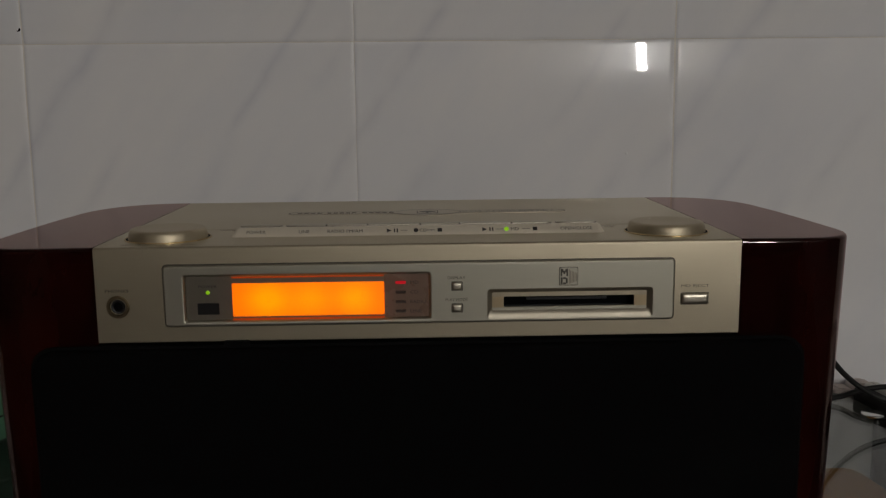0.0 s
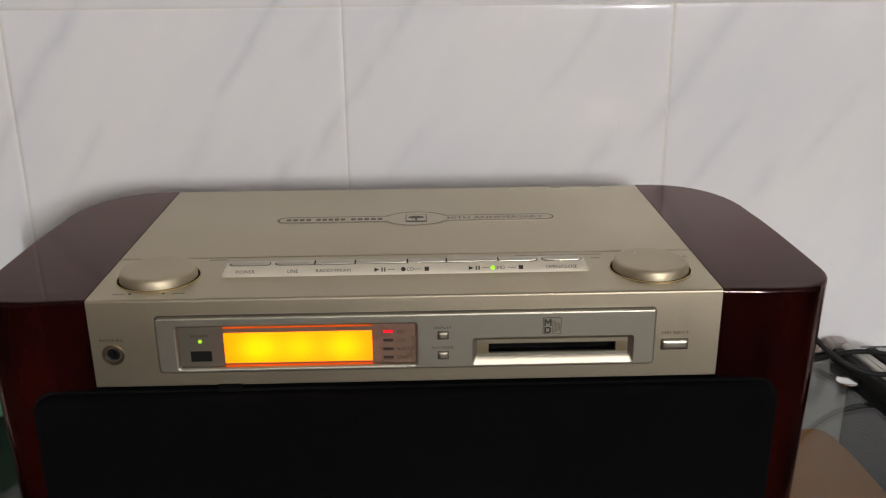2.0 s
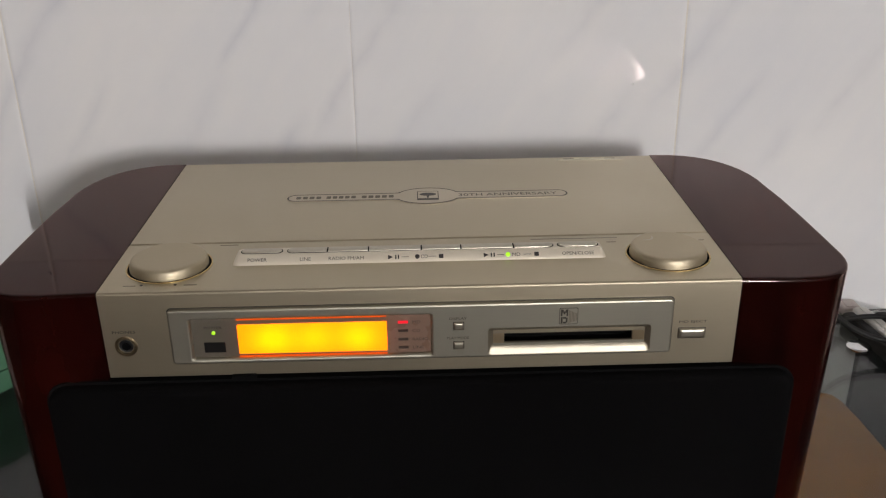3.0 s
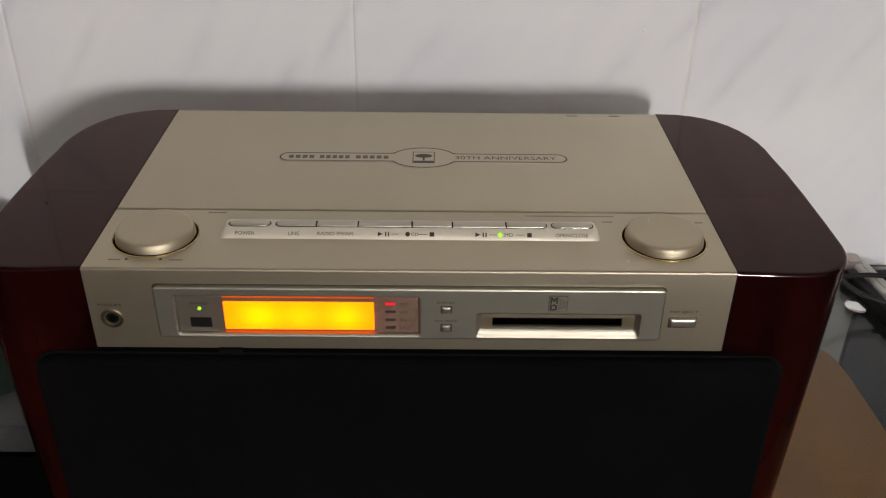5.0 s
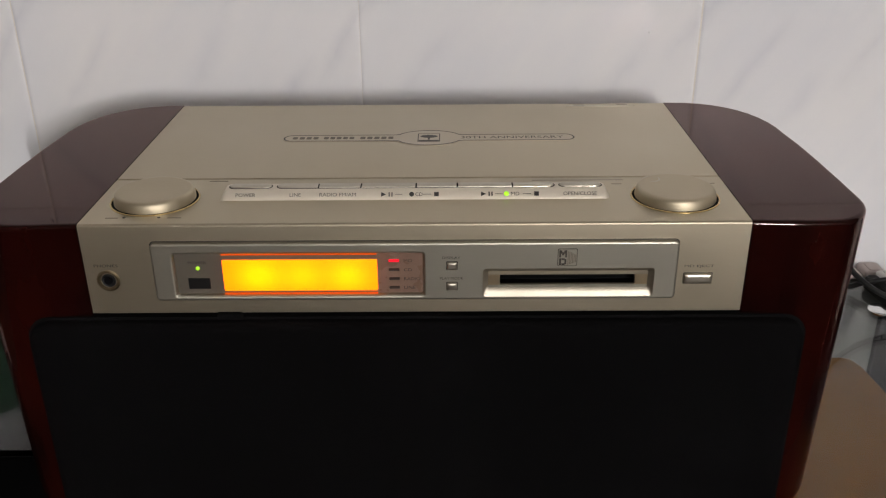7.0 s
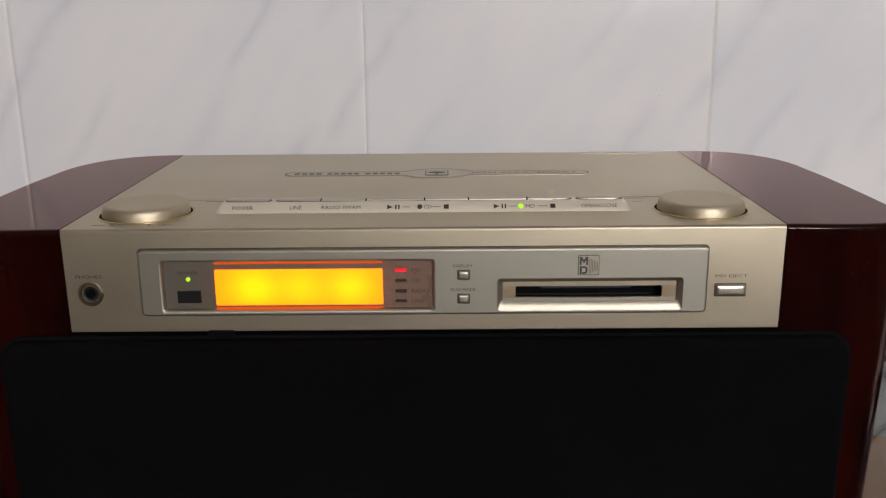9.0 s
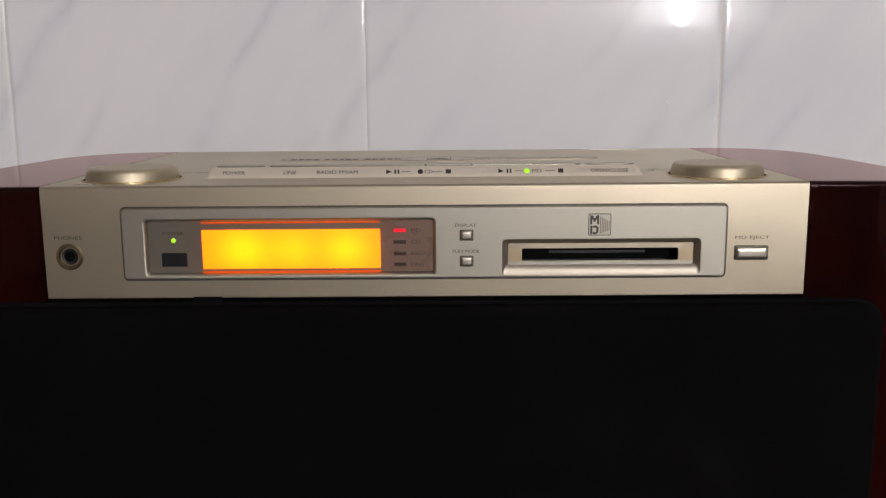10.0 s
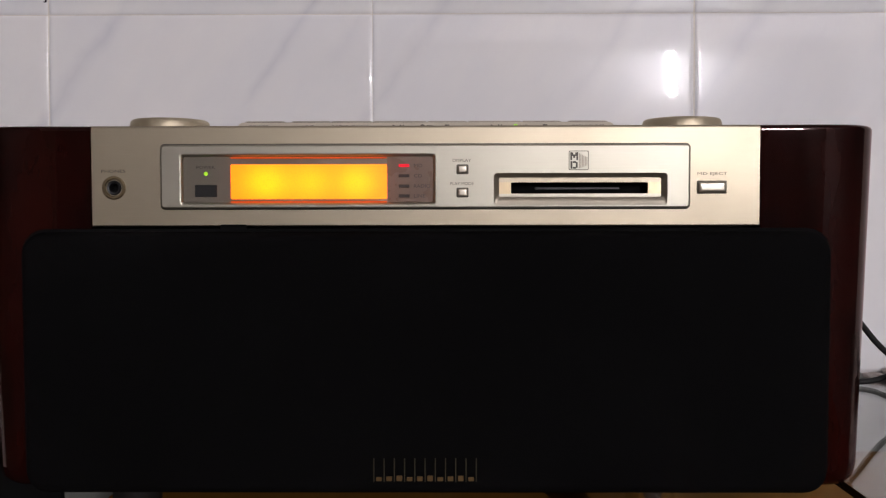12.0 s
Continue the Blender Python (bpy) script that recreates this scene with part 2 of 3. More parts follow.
def loft(loops, caps=(True, True), bm=None, closed=True):
    bm = bm or bmesh.new()
    rows = [[bm.verts.new(p) for p in loop] for loop in loops]
    n = len(rows[0])
    for a, b in zip(rows, rows[1:]):
        for i in range(n if closed else n - 1):
            j = (i + 1) % n
            bm.faces.new((a[i], a[j], b[j], b[i]))
    if caps[0]:
        bm.faces.new(rows[0])
    if caps[1]:
        bm.faces.new(rows[-1])
    return bm


def rr(x0, x1, y0, y1, r, n=5):
    """Rounded rectangle, counter-clockwise."""
    r = max(min(r, (x1 - x0) / 2 - 1e-6, (y1 - y0) / 2 - 1e-6), 1e-6)
    pts = []
    for cx, cy, a in ((x1 - r, y0 + r, -90), (x1 - r, y1 - r, 0), (x0 + r, y1 - r, 90), (x0 + r, y0 + r, 180)):
        for i in range(n + 1):
            t = radians(a + 90 * i / n)
            pts.append((cx + r * math.cos(t), cy + r * math.sin(t)))
    return pts


def front(pts, y):
    return [(x, y, z) for x, z in pts]


def level(pts, z):
    return [(x, y, z) for x, y in pts]


def plate_front(x0, x1, z0, z1, r, back, face, ch=0.0003, bm=None):
    """A slab that faces the viewer (towards -y) with a chamfered rim."""
    return loft([front(rr(x0, x1, z0, z1, r), back), front(rr(x0, x1, z0, z1, r), face + ch),
                 front(rr(x0 + ch, x1 - ch, z0 + ch, z1 - ch, r - ch), face)], bm=bm)


def pad_front(x0, x1, z0, z1, r, back, face, ch):
    """Like plate_front, with a rounded rim."""
    loops = [front(rr(x0, x1, z0, z1, r), back)]
    for k in range(6):
        a = radians(18 * k)
        i, d = ch * (1 - math.cos(a)), ch * (1 - math.sin(a)) * 0.7
        loops.append(front(rr(x0 + i, x1 - i, z0 + i, z1 - i, r), face + d))
    return loft(loops)


def plate_top(x0, x1, y0, y1, r, bottom, top, ch=0.0003, bm=None):
    return loft([level(rr(x0, x1, y0, y1, r), bottom), level(rr(x0, x1, y0, y1, r), top - ch),
                 level(rr(x0 + ch, x1 - ch, y0 + ch, y1 - ch, r - ch), top)], bm=bm)


def turned(profile, n=48, axis="z", at=(0, 0, 0), bm=None, caps=(True, True)):
    """A body of revolution; profile of (radius, height)."""
    loops = []
    for r, h in profile:
        loop = []
        for i in range(n):
            a = 2 * math.pi * i / n
            u, v = r * math.cos(a), r * math.sin(a)
            p = (u, v, h) if axis == "z" else (u, -h, v)
            loop.append((at[0] + p[0], at[1] + p[1], at[2] + p[2]))
        loops.append(loop)
    return loft(loops, caps, bm)


def box(x0, x1, y0, y1, z0, z1, bevel=0.0, seg=2):
    bm = bmesh.new()
    bmesh.ops.create_cube(bm, size=1)
    for v in bm.verts:
        v.co = ((x0 + x1) / 2 + v.co.x * (x1 - x0), (y0 + y1) / 2 + v.co.y * (y1 - y0), (z0 + z1) / 2 + v.co.z * (z1 - z0))
    if bevel:
        bmesh.ops.bevel(bm, geom=bm.edges[:], offset=bevel, segments=seg, profile=0.5, affect="EDGES")
    return bm


def holed(outer, holes, y, bm):
    """A flat face at depth y with holes; returns the vertex loops."""
    loops, edges = [], []
    for pts in (outer, *holes):
        vs = [bm.verts.new((x, y, z)) for x, z in pts]
        edges += [bm.edges.new((vs[i], vs[(i + 1) % len(vs)])) for i in range(len(vs))]
        loops.append(vs)
    bmesh.ops.triangle_fill(bm, use_beauty=True, use_dissolve=False, edges=edges)
    return loops


def skirt(bm, loop, pts, y):
    vs = [bm.verts.new((x, y, z)) for x, z in pts]
    n = len(vs)
    for i in range(n):
        j = (i + 1) % n
        bm.faces.new((loop[i], loop[j], vs[j], vs[i]))
    return vs


def sweep(points, radius, n=10):
    """A round cable along a smooth line through the points."""
    pts = [Vector(p) for p in points]
    line = []
    for i in range(len(pts) - 1):
        p0, p1, p2, p3 = pts[max(i - 1, 0)], pts[i], pts[i + 1], pts[min(i + 2, len(pts) - 1)]
        for k in range(8):
            t = k / 8
            line.append(0.5 * ((2 * p1) + (p2 - p0) * t + (2 * p0 - 5 * p1 + 4 * p2 - p3) * t * t + (3 * p1 - p0 - 3 * p2 + p3) * t ** 3))
    line.append(pts[-1])
    loops, side = [], Vector((0, 0, 1))
    for i, p in enumerate(line):
        d = (line[min(i + 1, len(line) - 1)] - line[max(i - 1, 0)]).normalized()
        u = d.cross(side).normalized()
        v = d.cross(u).normalized()
        loops.append([p + radius * (math.cos(a) * u + math.sin(a) * v) for a in (2 * math.pi * k / n for k in range(n))])
    return loft(loops)


def lettering(name, body, cx, cy, width, height, matrix, parent, material=INK, label=""):
    """Flat letters of the built-in font, fitted into width x height round (cx, cy) of the plane given by matrix."""
    cu = bpy.data.curves.new(name, "FONT")
    cu.body = body
    cu.resolution_u = 3
    tmp = new(name, cu)
    me = bpy.data.meshes.new_from_object(tmp.evaluated_get(bpy.context.evaluated_depsgraph_get()))
    bpy.data.objects.remove(tmp)
    bpy.data.curves.remove(cu)
    co = np.array([v.co[:] for v in me.vertices])
    lo, hi = co.min(0), co.max(0)
    for v in me.vertices:
        u = cx + ((v.co.x - lo[0]) / (hi[0] - lo[0]) - 0.5) * width
        w = cy + ((v.co.y - lo[1]) / (hi[1] - lo[1]) - 0.5) * height
        v.co = matrix @ Vector((u, w, 0))
    me.name = name
    me.materials.clear()
    me.materials.append(material)
    ob = new(name, me)
    ob.parent = parent
    if label:
        ob["label"] = label
    return ob


def on_front(y):
    return Matrix(((1, 0, 0, 0), (0, 0, 1, y), (0, 1, 0, 0), (0, 0, 0, 1)))


def on_top(z):
    return Matrix.Translation((0, 0, z))


# ---------------------------------------------------------------- the room
TABLE = 0.002
SHELF_TOP = -0.050
GROUND = -0.754
X0, X1, Y0, Y1, ROOF = -1.7, 2.7, -5.0, 0.36, 1.85


# Builds an unseen wall; these walls and the ceiling are added for bounced light.
def wall(name, *b, mat=PAINT, label="unseen grey wall added to bounce lamp light"):
    return tagged(part(name, box(*b), mat), label, "wall", kind="structure")


wall_north = tagged(part("wall_north", box(X0, X1, 0.3420, 0.46, GROUND, ROOF), GROUT),
                    "kitchen wall of glazed white veined tiles with beige grout", "wall", kind="structure")
wall("wall_south", X0, X1, Y0 - 0.12, Y0, GROUND, ROOF)
wall("wall_west", X0 - 0.12, X0, Y0 - 0.12, 0.46, GROUND, ROOF, mat=SHADY, label="unseen dark wall added to close the room")
wall("wall_east", X1, X1 + 0.12, Y0 - 0.12, 0.46, GROUND, ROOF)
tagged(part("ceiling", box(X0 - 0.12, X1 + 0.12, Y0 - 0.12, 0.46, ROOF, ROOF + 0.12), CEILING),
       "unseen off-white ceiling added to bounce lamp light", "ceiling", kind="structure")
# Floor out of view, kept dark and matt to weaken reflections and bounce.
tagged(part("floor", box(X0 - 0.12, X1 + 0.12, Y0 - 0.12, 0.46, GROUND - 0.12, GROUND), FLOOR),
       "unseen floor, darkened to dim reflections in the stereo", "floor", kind="structure")


def wall_lamp():
    lamp = thing("wall_lamp", "lit vertical fluorescent tube lamp with white housing on the wall", "lamp")
    x, y, z = TUBE_AT
    part("housing", box(x - 0.07, x + 0.07, Y0, Y0 + 0.05, z - 0.36, z + 0.36, 0.008), ENAMEL, lamp)
    for s in (-1, 1):
        part("socket", box(x - 0.03, x + 0.03, Y0 + 0.05, y + 0.045, z + s * 0.325 - 0.015, z + s * 0.325 + 0.015, 0.004), ENAMEL, lamp)
    bm = turned([(0.02, -0.31), (0.026, -0.30), (0.026, 0.30), (0.02, 0.31)], 20, at=(x, y + 0.0, z))
    part("tube", bm, TUBE, lamp, "glowing white tube", smooth=40)


wall_lamp()


# ---------------------------------------------------------------- glass table and what lies under and on it
def glass_table():
    table = thing("glass_table", "greenish glass table with chrome fixing caps against the tiled wall", "table", (0.1, 0, GROUND))
    dz = -GROUND
    dx = -0.1

    def put(name, bm, mat, label="", smooth=None, parent=table):
        for v in bm.verts:
            v.co.x += dx
            v.co.z += dz
        return part(name, bm, mat, parent, label, smooth)

    corners = ((-0.75, 0.066), (-0.236, 0.066), (-0.236, 0.234), (0.234, 0.234), (0.234, -0.045), (0.80, -0.045), (0.80, 0.330), (-0.75, 0.330))
    top = put("glass_top", loft([level(corners, TABLE - 0.005), level(corners, TABLE)]), GLASS, "clear greenish glass")
    top.visible_shadow = False
    for x, y in ((0.3945, 0.2555), (-0.62, 0.264), (0.70, 0.30), (-0.70, 0.30), (0.70, -0.01), (-0.70, 0.10)):
        if abs(x) > 0.65:
            put("leg", turned([(0.009, GROUND), (0.009, TABLE - 0.005)], 24, at=(x, y, 0)), DARK, "dark metal tube", 40)
        z = TABLE
        cap = [(0.0090, z), (0.0104, z + 0.0006), (0.0108, z + 0.0014), (0.0108, z + 0.0024), (0.0102, z + 0.0031), (0.0086, z + 0.0035), (0.003, z + 0.0036)]
        put("cap", turned(cap, 32, at=(x, y, 0)), CHROME, "polished chrome cap", 38)
    # Made-up boards that keep the view down through the glass dark.
    for x0, x1, y0 in ((0.380, 0.790, -0.035), (-0.740, -0.230, 0.070)):
        put("lower_shelf", box(x0, x1, y0, 0.300, -0.200, -0.185, 0.002), DARK, "added dark board that blacks out the view below the glass")
    # Dark panels added against the wall to keep the glass dark there.
    for x0, x1 in ((0.4215, 0.790), (-0.740, -0.330)):
        put("rear_panel", box(x0, x1, 0.3005, 0.3300, -0.55, -0.0060, 0.001), DARK, "added dark panel that darkens the wall seen through the glass")
    # Grey panel added in place of the tiled wall's shade under the glass.
    put("back_board", box(-0.3295, 0.4210, 0.3060, 0.3300, -0.55, -0.0060, 0.001), SHADED_WALL, "grey panel standing for the shaded wall under the glass")


glass_table()


def board(name, label, corners, mat, z0, z1):
    bm = loft([[(x, y, z0) for x, y in corners], [(x, y, z1 - 0.0006) for x, y in corners], [(x, y, z1) for x, y in corners]])
    return tagged(part(name, bm, mat), label, "board")


board("brown_board", "brown wood-look board under the stereo beside the glass table",
      ((-0.230, -0.05), (0.390, -0.05), (0.3885, 0.16), (0.3860, 0.215), (0.3825, 0.245), (0.3785, 0.256), (0.372, 0.2600), (-0.230, 0.2600)), BOARD, SHELF_TOP - 0.012, SHELF_TOP)


def cabinet():
    c = thing("cabinet", "dark wooden cabinet carrying the brown board and the stereo", "cabinet", (0.015, 0, GROUND))
    h = SHELF_TOP - 0.012 - GROUND
    part("body", box(-0.235, 0.355, -0.035, 0.235, 0.06, h, 0.003), DARK, c)
    part("plinth", box(-0.21, 0.33, -0.015, 0.22, 0, 0.06), DARK, c)
    for s in (-1, 1):
        d = part("door", box(0.06 + s * 0.147 - 0.143, 0.06 + s * 0.147 + 0.143, -0.050, -0.035, 0.07, h - 0.010, 0.002), DARK, c)
        part("handle", box(0.06 + s * 0.03 - 0.005, 0.06 + s * 0.03 + 0.005, -0.064, -0.050, h - 0.20, h - 0.12, 0.002), CHROME, d)


cabinet()


# ---------------------------------------------------------------- the stereo
stereo = thing("stereo_system", "champagne and mahogany stereo with lit amber display on brown board", "stereo", (0, 0, SHELF_TOP))
UP = Matrix.Translation((0, 0, -SHELF_TOP))


def sp(name, bm, mat, parent=None, label="", smooth=None):
    """A part of the stereo, in world measures."""
    if parent is None or parent is stereo:
        bm.transform(UP)
        return part(name, bm, mat, stereo, label, smooth)
    return part(name, bm, mat, parent, label, smooth) if bm.transform(UP) is None else None


def st(name, body, cx, cy, w, h, matrix, parent, material=INK, label=""):
    return lettering(name, body, cx, cy, w, h, UP @ matrix, parent, material, label)


W, TOP, LOW, DEEP = 0.18, 0.20, 0.146, 0.226
SEAM = 0.0680

# core behind the metal skin
sp("core", box(-W + 0.001, W - 0.001, 0.012, DEEP - 0.004, 0.004, TOP - 0.006), BLACK, label="black inner body")

# front fascia with the openings of the disc slot and the jack
SLOT = rr(0.0465, 0.1200, 0.1632, 0.1692, 0.0006, 2)
JACK = [(-0.168 + 0.0040 * math.cos(2 * math.pi * i / 24), 0.1667 + 0.0040 * math.sin(2 * math.pi * i / 24)) for i in range(24)]


def fascia():
    bm = bmesh.new()
    outer = [(-W, LOW + 0.0005), (W, LOW + 0.0005), (W, TOP - 0.0016), (-W, TOP - 0.0016)]
    loops = holed(outer, (SLOT, JACK), 0.0, bm)
    skirt(bm, loops[1], SLOT, 0.0015)
    skirt(bm, loops[2], JACK, 0.006)
    r = 0.0016
    prev = [loops[0][3], loops[0][2]]
    prof = [(r - r * math.cos(a), TOP - r + r * math.sin(a)) for a in (radians(15 * k) for k in range(1, 7))]
    prof += [(SEAM - 0.0012, TOP), (SEAM - 0.0005, TOP - 0.0006), (SEAM - 0.0005, TOP - 0.004)]
    for y, z in prof[:5]:
        row = [bm.verts.new((-W, y, z)), bm.verts.new((W, y, z))]
        bm.faces.new((prev[0], prev[1], row[1], row[0]))
        prev = row
    deck = loft([[(x, y, z) for y, z in prof[4:]] for x in (-W, W)], (False, False), closed=False)
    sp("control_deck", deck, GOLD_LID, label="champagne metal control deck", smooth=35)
    low = [bm.verts.new((-W, 0.0005, LOW)), bm.verts.new((W, 0.0005, LOW)), bm.verts.new((-W, 0.012, LOW)), bm.verts.new((W, 0.012, LOW))]
    bm.faces.new((loops[0][0], loops[0][1], low[1], low[0]))
    bm.faces.new((low[0], low[1], low[3], low[2]))
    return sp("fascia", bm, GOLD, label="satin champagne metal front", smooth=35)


FASCIA = fascia()

# lid over the rear of the top
def lid():
    y0, y1, r = SEAM + 0.0005, DEEP, 0.0012
    prof = [(y0, TOP - 0.006), (y0, TOP - 0.0006), (y0 + 0.0007, TOP)]
    prof += [(y1 - 0.003, TOP), (y1 - 0.001, TOP - 0.0007), (y1, TOP - 0.003), (y1, TOP - 0.05)]
    bm = loft([[(x, y, z) for y, z in prof] for x in (-W, -W + 0.0004, W - 0.0004, W)], (False, False), closed=False)
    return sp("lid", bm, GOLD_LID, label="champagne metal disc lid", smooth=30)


LID = lid()
sp("rear_panel", box(-W, W, DEEP - 0.004, DEEP - 0.0005, 0.006, TOP - 0.05), BLACK, label="black plastic back")
hinge = sp("hinge_mark", plate_top(0.106, 0.158, 0.2155, 0.2178, 0.001, TOP - 0.0005, TOP + 0.0004, 0.0002), BUTTON, LID, "shallow hinge cover")
for hx in (0.116, 0.148):
    sp("hinge_slot", plate_top(hx - 0.004, hx + 0.004, 0.2185, 0.2196, 0.0004, TOP - 0.0005, TOP + 0.0002, 0.0001), OUTLINE, LID)


# mahogany cheeks
def cheek(side):
    outline = [(0.1806, 0.0), (0.186, -0.00022), (0.192, -0.00052), (0.198, -0.00086), (0.204, -0.00122), (0.210, -0.00145), (0.216, -0.0014), (0.222, -0.0008)]
    for k in range(1, 9):
        a = radians(90 * k / 8)
        outline.append((0.222 + 0.0285 * math.sin(a), 0.0312 - 0.0320 * math.cos(a)))
    outline += [(0.2505, 0.060), (0.2500, 0.095), (0.2490, 0.125), (0.2470, 0.150)]
    for k in range(1, 11):
        a = radians(90 * k / 10)
        outline.append((0.1806 + 0.0664 * math.cos(a) ** 0.80, 0.150 + 0.0765 * math.sin(a) ** 0.95))
    cx, cy = 0.215, 0.11
    loops = []
    r = 0.0024
    levels = [(0.0018, 0.0090), (0.0030, 0.0040), (0.0063, 0.0010), (0.0125, 0.0)]
    levels += [(0.0125 + (TOP - r - 0.0137) * k / 6, 0.0) for k in range(1, 7)] + [(TOP - r, 0.0)]
    levels += [(TOP - r + r * math.sin(a), r * (1 - math.cos(a))) for a in (radians(18 * k) for k in range(1, 6))]
    levels += [(TOP, r + 0.0004), (TOP, r + 0.0012)]
    n = len(outline)
    for z, inset in levels:
        t = (TOP - z) / TOP
        loop = []
        for i, (x, y) in enumerate(outline):
            x0, y0 = outline[i - 1] if i else outline[0]
            x1, y1 = outline[i + 1] if i < n - 1 else outline[-1]
            d = Vector((x1 - x0, y1 - y0)).normalized()
            px, py = x - d.y * inset, y + d.x * inset
            if i == 0:
                px = x
            if i == n - 1:
                px = x
                py = y - inset
            px = 0.1806 + (px - 0.1806) * (1 - 0.080 * t)
            loop.append((side * px, py + 0.002 * t, z))
        loops.append(loop)
    return sp("cheek", loft(loops), WOOD, label="glossy dark mahogany side cheek", smooth=50)


cheek(-1)
cheek(1)


# speaker grille
def grille():
    loops = []
    for y, ins in ((0.004, 0.0), (-0.0045, 0.0), (-0.0068, 0.0008), (-0.0080, 0.0025), (-0.0085, 0.0055)):
        loops.append(front(rr(-0.2165 + ins, 0.2165 - ins, 0.0015 + ins, 0.1430 - ins, 0.0125 - min(ins, 0.004), 7), y))
    g = sp("grille", loft(loops), CLOTH, label="black cloth speaker grille", smooth=45)
    sp("pull_tab", plate_front(-0.1105, -0.0960, 0.1425, 0.1468, 0.0012, 0.0, -0.0022, 0.0005), CAVITY, g, "small black pull tab")
    for i in range(11):
        x = -0.0275 + 0.0055 * i
        sp("fret", box(x - 0.00028, x + 0.00028, -0.0094, -0.0084, 0.0087, 0.0213, 0.0001, 1), FRET, g, "thin brass upright")
    for i in range(10):
        x = -0.0248 + 0.0055 * i
        h = 0.0022 + 0.0004 * (i % 3)
        sp("emblem_bar", plate_front(x - 0.0016, x + 0.0016, 0.0090, 0.0090 + h, 0.0005, -0.0084, -0.0092, 0.0002), LETTER, g, "brass emblem bar")
    return g


grille()
sp("recess_back", plate_front(-0.2182, 0.2182, 0.0020, 0.1446, 0.0135, 0.020, -0.0020, 0.0002), CAVITY, label="black frame round the grille")
# Left feet are black rather than chrome to give the shade there.
for fx in (-0.17, 0.13):
    for fy in (0.035, 0.19):
        sp("foot", turned([(0.013, SHELF_TOP), (0.014, SHELF_TOP + 0.002), (0.014, 0.0045)], 28, at=(fx, fy, 0)),
           CHROME if fx > 0 else RUBBER, label="round chrome foot" if fx > 0 else "round foot coloured black for the shade it stands in", smooth=40)


# silver bezel with display window and slot frame
BZ = -0.0030
WIN = rr(-0.1316, 0.0061, 0.1570, 0.1848, 0.0020, 4)
FRM_BOX = (0.0370, 0.1300, 0.1570, 0.1742)
FRM = rr(*FRM_BOX, 0.0020, 4)


def bezel():
    bm = bmesh.new()
    def outer(i):
        return rr(-0.1422 + i, 0.1422 - i, 0.1553 + i, 0.1897 - i, 0.0024 - i, 4)

    loops = holed(outer(0.0011), (WIN, FRM), BZ, bm)
    v = skirt(bm, loops[0], outer(0.0005), BZ + 0.00025)
    v = skirt(bm, v, outer(0.0001), BZ + 0.0007)
    v = skirt(bm, v, outer(0.0), BZ + 0.0012)
    skirt(bm, v, outer(0.0), -0.0002)
    v = skirt(bm, loops[1], rr(-0.1310, 0.0055, 0.1576, 0.1842, 0.0018, 4), BZ + 0.00025)
    v = skirt(bm, v, rr(-0.1304, 0.0049, 0.1583, 0.1836, 0.0016, 4), BZ + 0.0010)
    skirt(bm, v, rr(-0.1300, 0.0045, 0.1587, 0.1832, 0.0014, 4), -0.0006)
    return sp("bezel", bm, SILVER, label="raised silver metal surround", smooth=14)


BEZEL = bezel()


def slot_frame():
    def inner(i, lift):
        return rr(FRM_BOX[0] + i, FRM_BOX[1] - i, FRM_BOX[2] + i + lift, FRM_BOX[3] - i, 0.0016, 4)

    bm = bmesh.new()
    v = [bm.verts.new(p) for p in front(FRM, BZ)]
    for inset, lift, depth in ((0.0003, 0.0001, 0.00020), (0.0007, 0.0009, 0.00055), (0.0012, 0.0016, 0.0010), (0.0018, 0.0020, 0.0016), (0.0024, 0.0021, 0.0022)):
        v = skirt(bm, v, inner(inset, lift), BZ + depth)
    skirt(bm, v, rr(0.0402, 0.1268, 0.1614, 0.1722, 0.0008, 4), -0.0003)
    return sp("slot_frame", bm, SLOTFRAME, BEZEL, "bevelled brass-grey slot frame", smooth=50)


slot_frame()
sp("shadow_gap", loft([front(rr(-0.1428, 0.1428, 0.1547, 0.1903, 0.0026, 4), -0.00015), front(rr(-0.1418, 0.1418, 0.1557, 0.1893, 0.0020, 4), -0.00016)], (False, False)), OUTLINE, label="dark joint round the surround")
floor_l = sp("display_floor", plate_front(-0.1302, 0.0047, 0.1583, 0.1835, 0.001, -0.0001, -0.0005, 0.0001), RECESS, BEZEL, "grey recessed display floor")
sp("indicator_panel", plate_front(-0.0200, 0.0044, 0.1588, 0.1830, 0.0006, -0.0005, -0.0008, 0.0001), SMOKE, BEZEL, "smoked brown indicator field")
sp("display", plate_front(-0.1045, -0.0203, 0.1605, 0.1791, 0.0006, -0.0005, -0.0012, 0.0002), LCD, BEZEL, "glowing amber display")
# Emissive strips stand in for display light caught by the window edges.
sp("display_edge", box(-0.1045, -0.0203, -0.0016, -0.0010, 0.1822, 0.1830), EDGE_GLOW, BEZEL, "glowing strip standing for display light on the window edge")
sp("display_edge", box(-0.1045, -0.0203, -0.0016, -0.0010, 0.1585, 0.1595), EDGE_GLOW, BEZEL, "glowing strip standing for display light on the window edge")
sp("infrared_window", plate_front(-0.1240, -0.1120, 0.1617, 0.1682, 0.0004, -0.0005, -0.0010, 0.0002), BLACK, BEZEL, "small black sensor window")
sp("power_led", turned([(0.0011, 0.0004), (0.0011, 0.0011), (0.0006, 0.0015)], 16, "y", (-0.118, 0, 0.1742)), GREEN, BEZEL, "lit green lamp", 40)
bm = bmesh.new()
